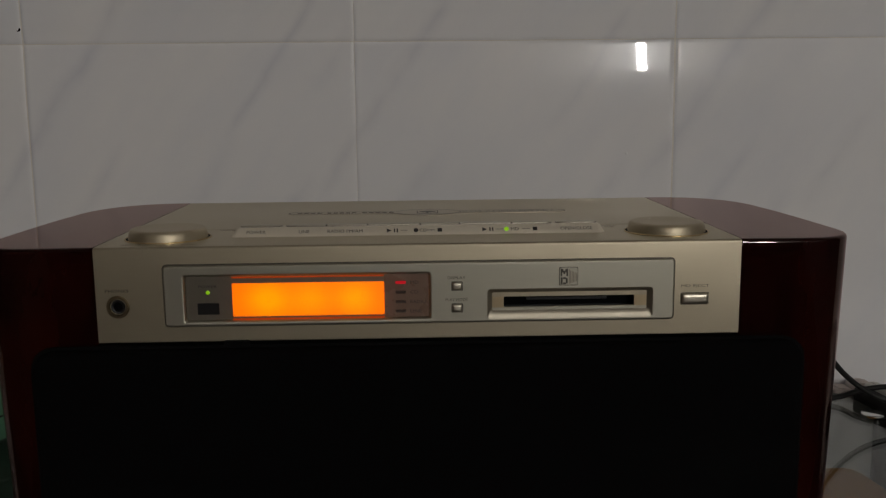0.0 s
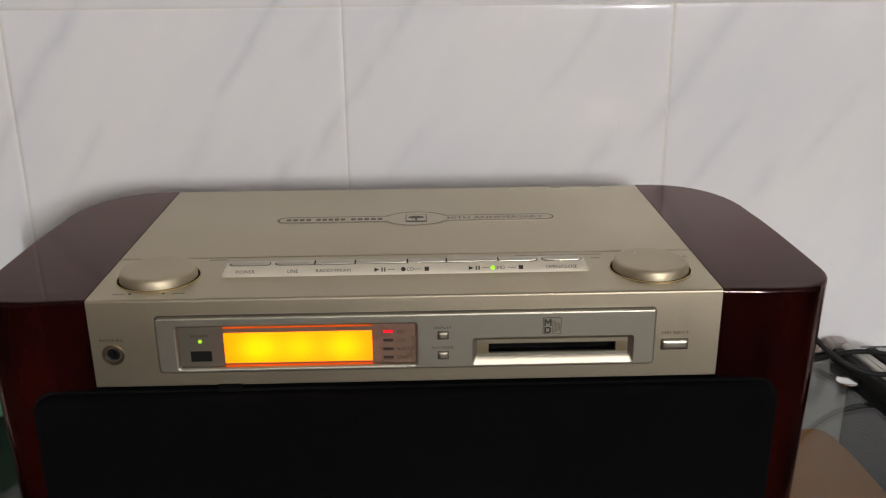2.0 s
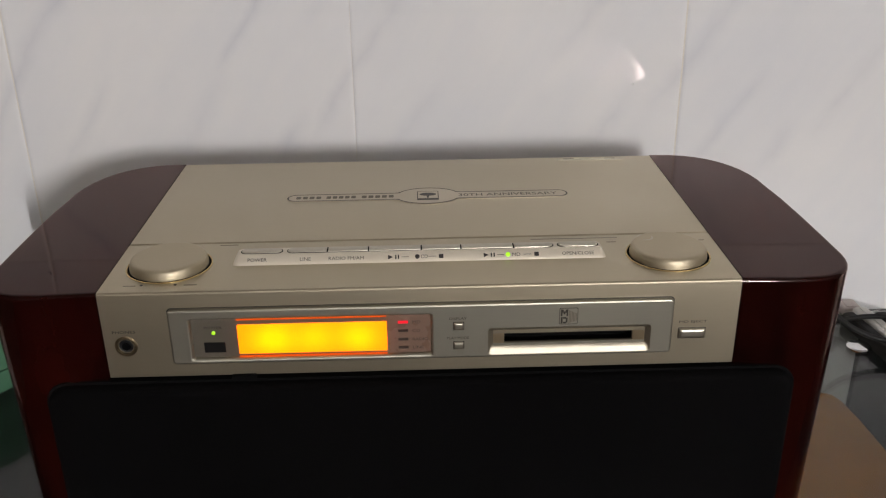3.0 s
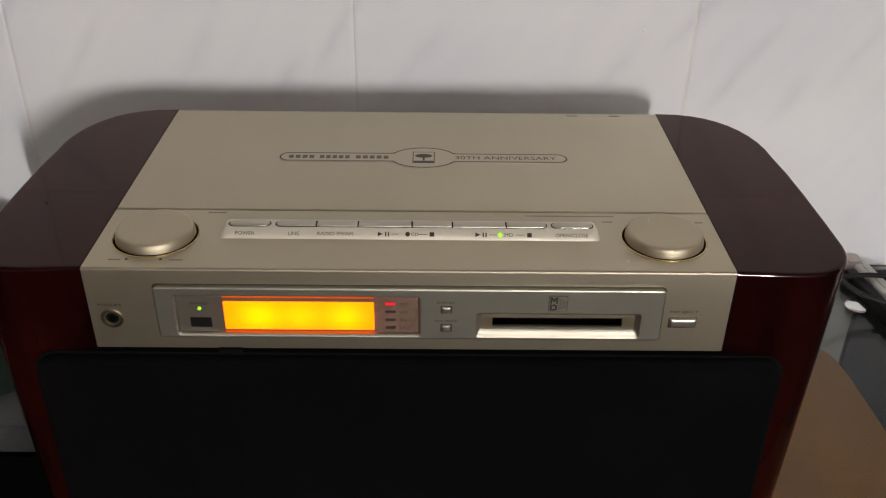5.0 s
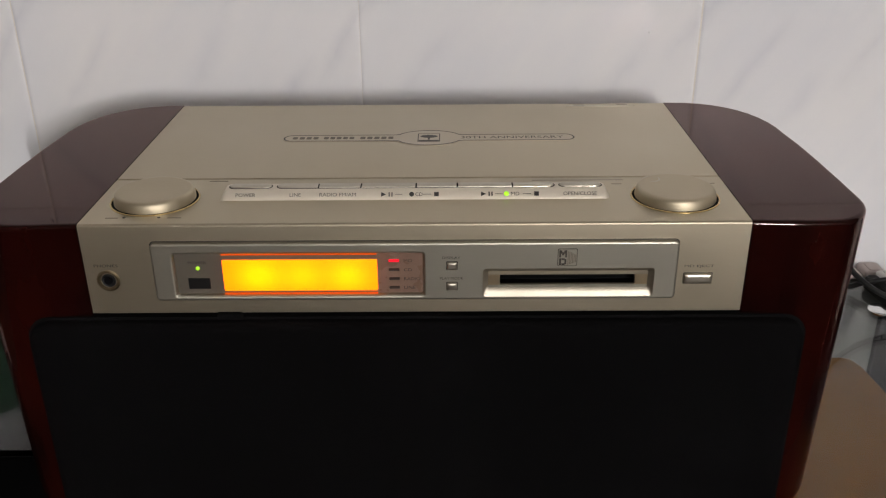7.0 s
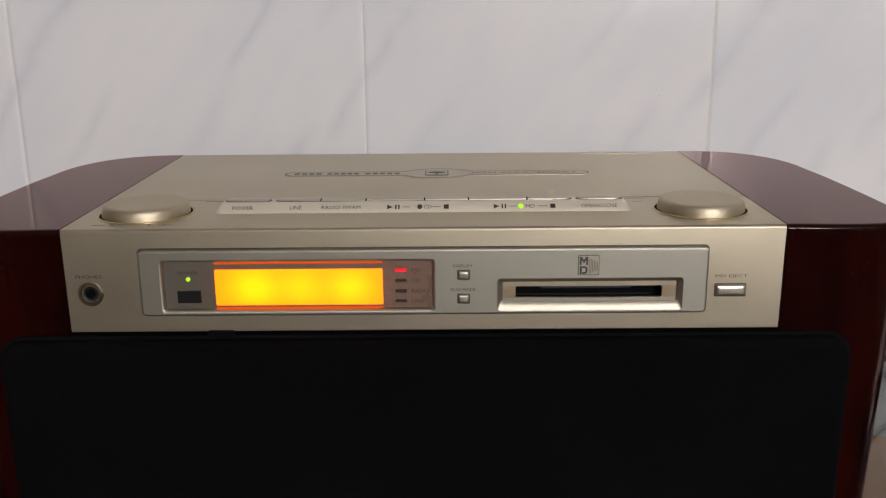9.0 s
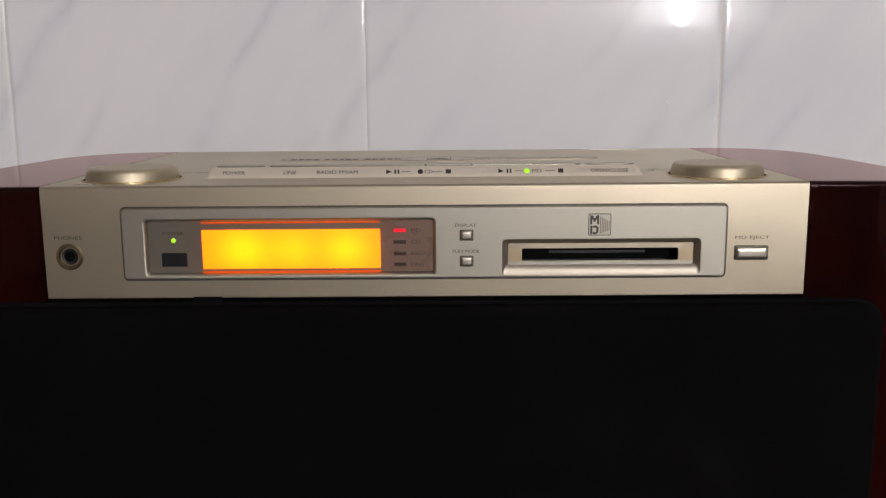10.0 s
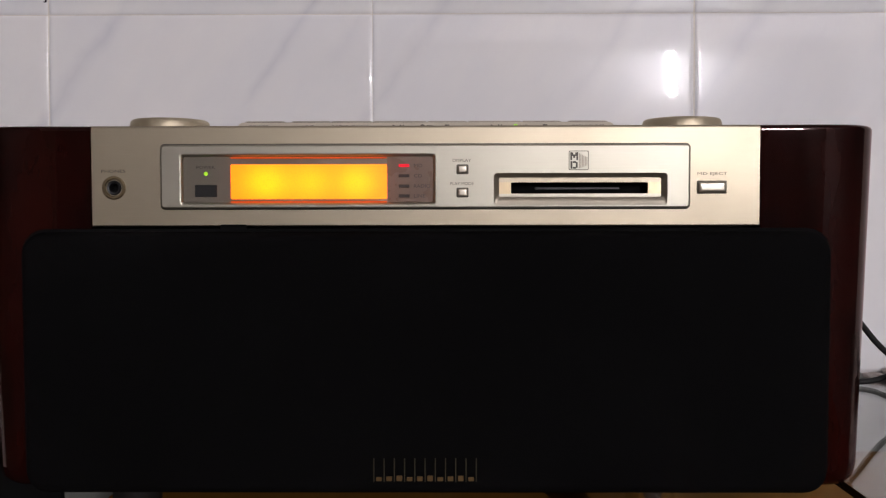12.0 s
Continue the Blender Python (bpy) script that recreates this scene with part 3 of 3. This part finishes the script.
bm.faces.new([bm.verts.new(p) for p in front(rr(-0.1299, 0.0044, 0.1586, 0.1832, 0.0012), -0.0023)])
pane = sp("display_window", bm, WINDOW, BEZEL, "clear plastic window")
pane.visible_shadow = False
for i, (z, word, w) in enumerate(((0.1784, "MD", 0.0046), (0.1729, "CD", 0.0044), (0.1674, "RADIO", 0.0088), (0.1621, "LINE", 0.0062))):
    sp("indicator_led", plate_front(-0.0140, -0.0082, z - 0.0008, z + 0.0008, 0.0004, -0.0007, -0.0013, 0.0002), RED if i == 0 else UNLIT, BEZEL,
       "lit red lamp" if i == 0 else "unlit lamp")
    st("indicator_label", word, -0.0058 + w / 2, z, w, 0.0018, on_front(-0.00105), BEZEL)
st("power_label", "POWER", -0.118, 0.1776, 0.0100, 0.0016, on_front(-0.0008), BEZEL)

for z, word, w in ((0.1762, "DISPLAY", 0.0098), (0.1638, "PLAY MODE", 0.0124)):
    sp("button_hole", plate_front(0.0171, 0.0235, z - 0.0026, z + 0.0026, 0.0006, -0.0020, BZ - 0.00012, 0.0001), OUTLINE, BEZEL)
    sp("small_button", pad_front(0.0176, 0.0230, z - 0.0022, z + 0.0022, 0.0006, -0.0020, BZ - 0.0014, 0.0012), BUTTON, BEZEL, "small square metal button", 40)
    st("button_label", word, 0.0200, z + 0.0048, w, 0.0015, on_front(BZ - 0.0002), BEZEL)

# disc slot
sp("slot_floor", box(0.0400, 0.0464, -0.0004, -0.0001, 0.1612, 0.1728), SLOTGOLD, BEZEL, "brass-coloured slot cheek")
sp("slot_floor", box(0.1201, 0.1270, -0.0004, -0.0001, 0.1612, 0.1728), SLOTGOLD, BEZEL, "brass-coloured slot cheek")
sp("slot_floor", box(0.0400, 0.1270, -0.0005, -0.0002, 0.1693, 0.1728), GOLD, BEZEL)
sp("slot_floor", box(0.0400, 0.1270, -0.0005, -0.0002, 0.1610, 0.1631), SILVER, BEZEL)
sp("slot_flap", plate_front(0.0458, 0.1207, 0.1625, 0.1699, 0.0004, 0.0130, 0.0080, 0.0006), CAVITY, BEZEL, "black disc slot flap")
sp("flap_ridge", box(0.060, 0.106, 0.0072, 0.0083, 0.1655, 0.1668, 0.0003), BLACK, BEZEL)

# disc emblem: plain shapes
em = sp("disc_emblem", plate_front(0.0771, 0.0877, 0.1757, 0.1860, 0.0008, -0.0025, BZ - 0.0002, 0.0001), OUTLINE, BEZEL, "small square disc emblem")
sp("emblem_field", plate_front(0.0774, 0.0874, 0.1760, 0.1857, 0.0007, -0.0025, BZ - 0.0003, 0.0001), SILVER, em)
for x0, x1, z0, z1 in ((0.0779, 0.0788, 0.1810, 0.1852), (0.0788, 0.0794, 0.1832, 0.1850), (0.0794, 0.0805, 0.1822, 0.1840), (0.0805, 0.0811, 0.1832, 0.1850), (0.0811, 0.0820, 0.1810, 0.1852),
                       (0.0780, 0.0790, 0.1764, 0.1804), (0.0792, 0.0810, 0.1764, 0.1774), (0.0792, 0.0810, 0.1794, 0.1804), (0.0808, 0.0818, 0.1769, 0.1799)):
    sp("emblem_bar", box(x0, x1, BZ - 0.0005, BZ - 0.0002, z0, z1), OUTLINE, em)
for k in range(6):
    sp("emblem_bar", box(0.0825 + k * 0.0008, 0.0829 + k * 0.0008, BZ - 0.0005, BZ - 0.0002, 0.1766 + 0.0003 * k, 0.1846 - 0.0004 * k), PRINT, em)

# eject key and jack
sp("key_hole", plate_front(0.1463, 0.1624, 0.1629, 0.1700, 0.0008, 0.0005, -0.00012, 0.0001), OUTLINE, label="dark joint round the eject key")
sp("eject_key", pad_front(0.1467, 0.1620, 0.1633, 0.1696, 0.0008, 0.0005, -0.0020, 0.0020), BUTTON, label="silver eject key", smooth=40)
st("key_label", "MD EJECT", 0.1546, 0.1736, 0.0160, 0.0019, on_front(-0.00015), FASCIA)
jack = sp("headphone_jack", turned([(0.0064, 0.0), (0.0064, 0.0005), (0.0058, 0.0010), (0.0050, 0.0010), (0.0044, 0.0002), (0.0042, -0.0040)], 36, "y", (-0.168, 0, 0.1667), caps=(False, False)),
          JACKRIM, label="brass-rimmed headphone socket", smooth=35)
sp("jack_sleeve", turned([(0.0042, -0.0005), (0.0034, 0.0006), (0.0026, 0.0004), (0.0026, -0.007)], 28, "y", (-0.168, 0, 0.1667), caps=(False, False)), BLACK, jack, smooth=35)
sp("jack_hole", turned([(0.0040, -0.0055), (0.0040, -0.0070)], 24, "y", (-0.168, 0, 0.1667)), CAVITY, jack)
st("jack_label", "PHONES", -0.1682, 0.1757, 0.0130, 0.0017, on_front(-0.00015), FASCIA)


# control deck: knobs
def knob(x, dimple):
    y, r = 0.0358, 0.0228
    k = sp("knob", turned([(r, TOP - 0.002), (r - 0.0002, TOP + 0.0020), (r - 0.0007, TOP + 0.0042), (r - 0.0011, TOP + 0.0052), (r - 0.0017, TOP + 0.0058), (r - 0.0024, TOP + 0.0061), (r - 0.0036, TOP + 0.0062), (r * 0.5, TOP + 0.0059), (0.001, TOP + 0.0057)],
                          64, at=(x, y, 0)), KNOB, label="round champagne metal knob", smooth=25)
    sp("knob_ring", turned([(r + 0.0022, TOP - 0.001), (r + 0.0021, TOP + 0.0003), (r + 0.0015, TOP + 0.0006), (r + 0.0011, TOP + 0.0003), (r + 0.0011, TOP - 0.001)], 64, at=(x, y, 0), caps=(False, False)),
       RING, k, "thin brass ring", 40)
    sp("knob_gap", turned([(r + 0.0012, TOP - 0.001), (r + 0.0011, TOP + 0.0002), (r - 0.0004, TOP + 0.00025)], 64, at=(x, y, 0), caps=(False, False)), CAVITY, k)
    if dimple:
        sp("finger_dimple", turned([(0.0052, TOP + 0.0050), (0.0050, TOP + 0.0058), (0.0044, TOP + 0.0061), (0.0030, TOP + 0.0059), (0.0005, TOP + 0.0058)], 28, at=(x - 0.011, y + 0.0125, 0)), BUTTON, k, "round finger dimple", 50)
    return k


vol = knob(-0.1478, False)
sp("pointer_lamp", turned([(0.0010, TOP + 0.0046), (0.0010, TOP + 0.0056), (0.0005, TOP + 0.0059)], 14, at=(-0.1515, 0.0362 + 0.0170, 0)), RED_DIM, vol, "tiny red pointer lamp", 40)
knob(0.1468, True)
for x, w, y in ((-0.1640, 0.0070, 0.0090), (-0.1300, 0.0075, 0.0090), (-0.1180, 0.0110, 0.0640), (0.1170, 0.0060, 0.0560), (0.1720, 0.0050, 0.0560)):
    sp("print_bar", plate_top(x - w / 2, x + w / 2, y - 0.0005, y + 0.0005, 0.0003, TOP - 0.0002, TOP + 0.00012, 0.00005), PRINT, FASCIA, "tiny unreadable print")
sp("print_bar", plate_top(0.068, 0.122, 0.0622, 0.0632, 0.0003, TOP - 0.0002, TOP + 0.00012, 0.00005), RECESS, FASCIA, "tiny unreadable print")
for x in (-0.1575, -0.1385):
    sp("print_dot", turned([(0.0009, TOP - 0.0002), (0.0009, TOP + 0.00012)], 12, at=(x, 0.0095, 0)), INK, FASCIA)


# control deck: sloped key strip
def key_strip():
    prof = [(0.0330, TOP - 0.0005), (0.0332, TOP + 0.0002), (0.0372, TOP + 0.0049), (0.0380, TOP + 0.0052), (0.0460, TOP + 0.0051), (0.0482, TOP + 0.0043), (0.0500, TOP - 0.0005)]
    loops = []
    for x, s in ((-0.1105, 0.25), (-0.1085, 0.85), (-0.1065, 1.0), (0.1055, 1.0), (0.1075, 0.85), (0.1095, 0.25)):
        loops.append([(x, y, TOP - 0.0005 + (z - TOP + 0.0005) * s) for y, z in prof])
    return sp("key_strip", loft(loops), LAMPLIT_STRIP, label="sloped metal key strip, colour lightened for lamp light on it", smooth=35)


STRIP = key_strip()
slope = math.atan2(0.0047, 0.0040)
ON_SLOPE = Matrix.Translation((0, 0.0332 - 0.00012, TOP + 0.0002 + 0.00010)) @ Matrix.Rotation(slope, 4, "X")


def key(x0, x1, left, right):
    """A long key; its ends are round where it stands free."""
    y0, y1 = 0.0384, 0.0450
    def outline(ins):
        pts, r = [], (y1 - y0) / 2 - ins
        cy = (y0 + y1) / 2
        if left:
            pts += [(x0 + ins + r + r * math.cos(a), cy + r * math.sin(a)) for a in (radians(90 + 180 * k / 8) for k in range(9))]
        else:
            pts += [(x0 + ins, y1 - ins), (x0 + ins, y0 + ins)]
        if right:
            pts += [(x1 - ins - r + r * math.cos(a), cy + r * math.sin(a)) for a in (radians(-90 + 180 * k / 8) for k in range(9))]
        else:
            pts += [(x1 - ins, y0 + ins), (x1 - ins, y1 - ins)]
        return pts
    base, rise = TOP + 0.0042, TOP + 0.0061
    sp("key_shadow", loft([level(outline(-0.0004), base), level(outline(-0.0004), TOP + 0.00532)]), CAVITY, STRIP)
    sp("key", loft([level(outline(0.0002), base), level(outline(0.0002), rise - 0.0006), level(outline(0.0005), rise - 0.0002), level(outline(0.0010), rise)]), BUTTON, STRIP, "pale metal key", 40)


for x0, x1, l, r in ((-0.1090, -0.0843, True, True), (-0.0812, -0.0572, True, False), (-0.0568, -0.0324, False, False), (-0.0320, -0.0003, False, False),
                     (0.0001, 0.0238, False, False), (0.0242, 0.0558, False, False), (0.0562, 0.0803, False, True), (0.0832, 0.1078, True, True)):
    key(0.014 + (x0 - 0.014) * 0.977, 0.014 + (x1 - 0.014) * 0.977, l, r)

v = 0.0030
for word, x, w in (("POWER", -0.0975, 0.0125), ("LINE", -0.0690, 0.0070), ("RADIO FM/AM", -0.0447, 0.0230), ("OPEN/CLOSE", 0.0938, 0.0210), ("CD", 0.0018, 0.0046), ("MD", 0.0568, 0.0052)):
    st("key_label", word, 0.014 + (x - 0.014) * 0.989, v, w * 0.9, 0.0021, ON_SLOPE, STRIP)


def mark(pts):
    bm = bmesh.new()
    bm.faces.new([bm.verts.new(ON_SLOPE @ Vector((x, y, 0.0))) for x, y in pts])
    sp("key_symbol", bm, INK, STRIP)


def bar_mark(x0, x1, y0, y1):
    mark(((x0, y0), (x1, y0), (x1, y1), (x0, y1)))


for x in (-0.0195, 0.0370):
    mark(((x, v - 0.0014), (x + 0.0030, v), (x, v + 0.0014)))
    bar_mark(x + 0.0042, x + 0.0050, v - 0.0013, v + 0.0013)
    bar_mark(x + 0.0058, x + 0.0066, v - 0.0013, v + 0.0013)
    bar_mark(x + 0.0080, x + 0.0122, v - 0.00015, v + 0.00015)
    bar_mark(x + 0.0236, x + 0.0284, v - 0.00015, v + 0.00015)
    bar_mark(x + 0.0300, x + 0.0327, v - 0.0013, v + 0.0013)
for cx, mat, word in ((-0.0022, INK, "dark disc lamp"), (0.0514, GREEN, "lit green disc lamp")):
    bm = turned([(0.0014, 0.0), (0.0014, 0.0003), (0.0008, 0.0006)], 16, at=(cx, v, -0.0001))
    bm.transform(ON_SLOPE)
    sp("disc_lamp", bm, mat, STRIP, word, 40)


# badge on the lid
def badge():
    cx, cy, hl, ph, ew, eh = 0.0056, 0.1435, 0.0985, 0.0072, 0.0235, 0.0165

    def contour(ins):
        up, n = [], 120
        L = hl - ins
        for i in range(n + 1):
            x = -L * math.cos(math.pi * i / n)
            p = ph - ins
            edge = abs(x) - (L - p)
            h = p if edge <= 0 else math.sqrt(max(p * p - edge * edge, 0))
            e = 1 - (x / (ew - ins)) ** 2
            if e > 0:
                h = max(h, (eh - ins) * math.sqrt(e))
            up.append((x, h))
        return [(cx + x, cy - h) for x, h in up] + [(cx + x, cy + h) for x, h in reversed(up[1:-1])]

    b = sp("badge", loft([level(contour(0.0), TOP - 0.0003), level(contour(0.0), TOP + 0.0002), level(contour(0.0006), TOP + 0.0003)]), BADGE, LID, "long oval metal badge with dark outline")
    z = TOP + 0.00036
    bm = loft([level(contour(0.0006), z), level(contour(0.0017), z)], (False, False))
    sp("badge_outline", bm, OUTLINE, LID, "dark engraved outline")
    st("badge_lettering", "30TH ANNIVERSARY", 0.0615, cy, 0.0690, 0.0050, on_top(TOP + 0.0004), LID, OUTLINE)
    for x0, w in ((-0.0860, 0.0185), (-0.0650, 0.0215), (-0.0405, 0.0235)):
        n = 4 if w < 0.02 else 5
        for k in range(n):
            a = x0 + k * w / n
            sp("badge_bar", plate_top(a, a + w / n * 0.72, cy - 0.0022, cy + 0.0022, 0.0007, TOP, z + 0.0001, 0.00003), BADGEBAR, LID, "plain dark bar")
    sp("emblem_frame", loft([level(rr(cx - 0.0075, cx + 0.0075, cy - 0.0088, cy + 0.0088, 0.0004, 2), z), level(rr(cx - 0.0069, cx + 0.0069, cy - 0.0082, cy + 0.0082, 0.0004, 2), z)], (False, False)), OUTLINE, LID)
    bm = loft([level([(cx + 0.0058 * math.cos(t), cy + 0.0026 + 0.0030 * math.sin(t)) for t in (2 * math.pi * k / 32 for k in range(32))], h) for h in (TOP, z)])
    sp("emblem_oval", bm, OUTLINE, LID)
    sp("emblem_foot", plate_top(cx - 0.0068, cx + 0.0068, cy - 0.0082, cy - 0.0052, 0.0002, TOP, z, 0.00003), OUTLINE, LID)
    sp("emblem_stem", plate_top(cx - 0.0007, cx + 0.0007, cy - 0.0045, cy + 0.0002, 0.0002, TOP, z, 0.00003), OUTLINE, LID)


badge()


# ---------------------------------------------------------------- things beside the stereo
def green_jar():
    jar = thing("lidded_jar", "glossy celadon green lidded jar standing on the glass table", "jar", (-0.398, 0.248, TABLE))
    body = [(0.046, 0.0), (0.053, 0.0015), (0.0575, 0.006), (0.0600, 0.014), (0.0608, 0.0235), (0.0602, 0.0250)]
    part("base", turned(body, 64), CELADON, jar, smooth=40)
    part("seam", turned([(0.0585, 0.0240), (0.0585, 0.0275)], 64), CAVITY, jar, "dark joint under the lid")
    upper = [(0.0600, 0.0262), (0.0612, 0.0275), (0.0622, 0.036), (0.0618, 0.054), (0.0596, 0.0640), (0.0560, 0.0680), (0.0505, 0.0700), (0.0490, 0.075), (0.0460, 0.083), (0.0380, 0.090), (0.026, 0.095), (0.014, 0.097), (0.011, 0.099), (0.012, 0.106), (0.006, 0.110)]
    part("lid", turned([(r, 0.026 + (h - 0.026) * 0.8) for r, h in upper], 64), CELADON, jar, "green glazed domed lid", smooth=40)


green_jar()


def adapter_bar(name, label, x, y, length, h):
    bar = thing(name, label, "power bar", (x, y, TABLE))
    a = length / 2
    bm = loft([level(rr(-0.0055, 0.0055, -a, a, 0.002), 0.0), level(rr(-0.0058, 0.0058, -a - 0.0005, a + 0.0005, 0.002), 0.004), level(rr(-0.0055, 0.0055, -a, a, 0.002), h - 0.0020), level(rr(-0.0044, 0.0044, -a + 0.002, a - 0.002, 0.0018), h)])
    part("body", bm, BAR, bar, smooth=40)
    for k in range(4):
        u = a - 0.035 - 0.045 * k
        part("socket_face", plate_top(-0.0036, 0.0036, u - 0.014, u + 0.014, 0.004, h - 0.001, h + 0.0005, 0.0004), RUBBER, bar)
    bar.rotation_euler = (0, 0, radians(7.5))


adapter_bar("power_bar", "long black plastic power bar lying on the glass table", 0.4175, 0.200, 0.210, 0.0122)
adapter_bar("power_bar", "black plastic power bar beside the white extension block", 0.4460, 0.198, 0.206, 0.0140)


def socket_block(name, label, x, y, w, d, h, mat, rot):
    b = thing(name, label, "socket block", (x, y, TABLE))
    bm = box(-w / 2, w / 2, -d / 2, d / 2, 0, h, min(0.003, h * 0.4), 3)
    part("body", bm, mat, b, smooth=40)
    part("top_plate", plate_top(-w / 2 + 0.005, w / 2 - 0.005, -d / 2 + 0.003, d / 2 - 0.003, 0.002, h - 0.001, h + 0.0008, 0.0003), mat, b)
    b.rotation_euler = (0, 0, radians(rot))


socket_block("plug_block", "small beige plastic plug block against the tiled wall", 0.4155, 0.3270, 0.020, 0.022, 0.0085, PINK, 0)
socket_block("extension_block", "white plastic extension block beside the black power bar", 0.4248, 0.2530, 0.0145, 0.116, 0.0140, WHITE, 7.5)
socket_block("flat_adapter", "flat white plastic adapter against the tiled wall", 0.3960, 0.3270, 0.0175, 0.020, 0.0040, PINK, 0)


def cable(name, label, pts, r=0.0024):
    return tagged(part(name, sweep(pts, r), RUBBER, smooth=60), label, "cable", "cables by the stereo")


cable("cable", "black cable hanging from behind the stereo over the power bar",
      ((0.290, 0.238, 0.120), (0.325, 0.241, 0.084), (0.345, 0.245, 0.062), (0.358, 0.247, 0.047), (0.370, 0.248, 0.036), (0.382, 0.247, 0.0275), (0.396, 0.2445, 0.0210), (0.412, 0.241, 0.0176), (0.434, 0.236, 0.0192), (0.470, 0.230, 0.0150), (0.53, 0.220, 0.008), (0.62, 0.20, 0.0046)))
cable("cable", "black cable rising from the glass over the power bar",
      ((0.28, 0.285, 0.0046), (0.335, 0.293, 0.0046), (0.366, 0.295, 0.0050), (0.381, 0.293, 0.0075), (0.392, 0.290, 0.0125), (0.403, 0.287, 0.0165), (0.418, 0.284, 0.0190), (0.434, 0.278, 0.0195), (0.470, 0.262, 0.0140), (0.53, 0.250, 0.0060), (0.62, 0.25, 0.0046)))


# ---------------------------------------------------------------- wall tiles, pillowed towards their edges
def steps(a, b, n):
    """Cuts, closer together towards both ends."""
    out = []
    for i in range(n + 1):
        t = i / n
        s = 0.5 - 0.5 * math.cos(math.pi * t)
        out.append(a + (b - a) * (0.35 * t + 0.65 * s))
    return out


def tile_mesh(w, h, n):
    """Flat across, bowed back towards the upper and lower edge, with rounded rims."""
    xs = [-w / 2, -w / 2 + 0.0003, -w / 2 + 0.0008, -w / 2 + 0.0015, -w / 2 + 0.0025, -w / 2 + 0.0045]
    xs = xs + [-w / 2 + 0.0045 + (w - 0.009) * k / 12 for k in range(1, 12)] + [-x for x in reversed(xs)]
    zs = [-h / 2, -h / 2 + 0.0003, -h / 2 + 0.0008, -h / 2 + 0.0015, -h / 2 + 0.0025]
    zs = zs + steps(-h / 2 + 0.0045, h / 2 - 0.0045, n) + [-z for z in reversed(zs)]

    def bow(d):
        return math.tan(radians(3.8)) * 0.045 * 0.8862 * math.erfc(d / 0.045)

    def rim(d):
        return 0.0007 * max(0.0, 1 - d / 0.003) ** 2.2

    bm = bmesh.new()
    grid = []
    for z in zs:
        row = []
        for x in xs:
            dx, dz = w / 2 - abs(x), h / 2 - abs(z)
            row.append(bm.verts.new((x, bow(dz) + rim(dx) + 0.5 * rim(dz), z)))
        grid.append(row)
    for a, b in zip(grid, grid[1:]):
        for i in range(len(xs) - 1):
            bm.faces.new((a[i], a[i + 1], b[i + 1], b[i]))
    return bm


XS = [-1.2215, -0.931, -0.6405, -0.350, -0.0565, 0.2335, 0.524, 0.8145, 1.105]
ZS = [-0.569, -0.119, 0.331, 0.781, 1.231]
JOINT = [0.0012, 0.0012, 0.0012, 0.0011, 0.0003, 0.0014, 0.0012, 0.0012, 0.0012]
TILE_W, TILE_H = 0.2893, 0.4492
tile_data = None
for zi in range(len(ZS) - 1):
    for xi in range(len(XS) - 1):
        a, b = XS[xi] + JOINT[xi] / 2, XS[xi + 1] - JOINT[xi + 1] / 2
        if tile_data is None:
            ob = part("tile", tile_mesh(TILE_W, TILE_H, 48), GLAZE, wall_north, smooth=60)
            tile_data = ob.data
        else:
            ob = new("tile", tile_data)
            ob.parent = wall_north
        ob.location = ((a + b) / 2, 0.3385, (ZS[zi] + ZS[zi + 1]) / 2)
        ob.scale = ((b - a) / TILE_W, 1, 1)


def grout_line(x, w, z0, z1):
    """Grout between two columns, following the bow of the tiles."""
    loops = []
    for z in steps(z0 + 0.0006, z1 - 0.0006, 24):
        d = min(z - z0, z1 - z)
        y = 0.3385 + math.tan(radians(3.8)) * 0.045 * 0.8862 * math.erfc(d / 0.045) + 0.0007
        loops.append([(x - w, y, z), (x + w, y, z), (x + w, 0.3425, z), (x - w, 0.3425, z)])
    part("grout_line", loft(loops), GROUT, wall_north)


for zi in range(len(ZS) - 1):
    for x, w in zip(XS[1:-1], JOINT[1:-1]):
        grout_line(x, w / 2 + 0.0002, ZS[zi], ZS[zi + 1])
tagged(part("glaze_drop", turned([(0.0016, 0.0), (0.0014, 0.0006), (0.0006, 0.0011)], 14, "y", (0.1905, 0.3392, 0.2285)), ENAMEL, wall_north, "tiny raised glaze drop", 60))
tagged(part("drill_hole", turned([(0.0022, -0.0006), (0.0019, 0.0004)], 14, "y", (-0.3530, 0.3408, 0.3440)), CAVITY, wall_north, "small dark drill hole", 60))
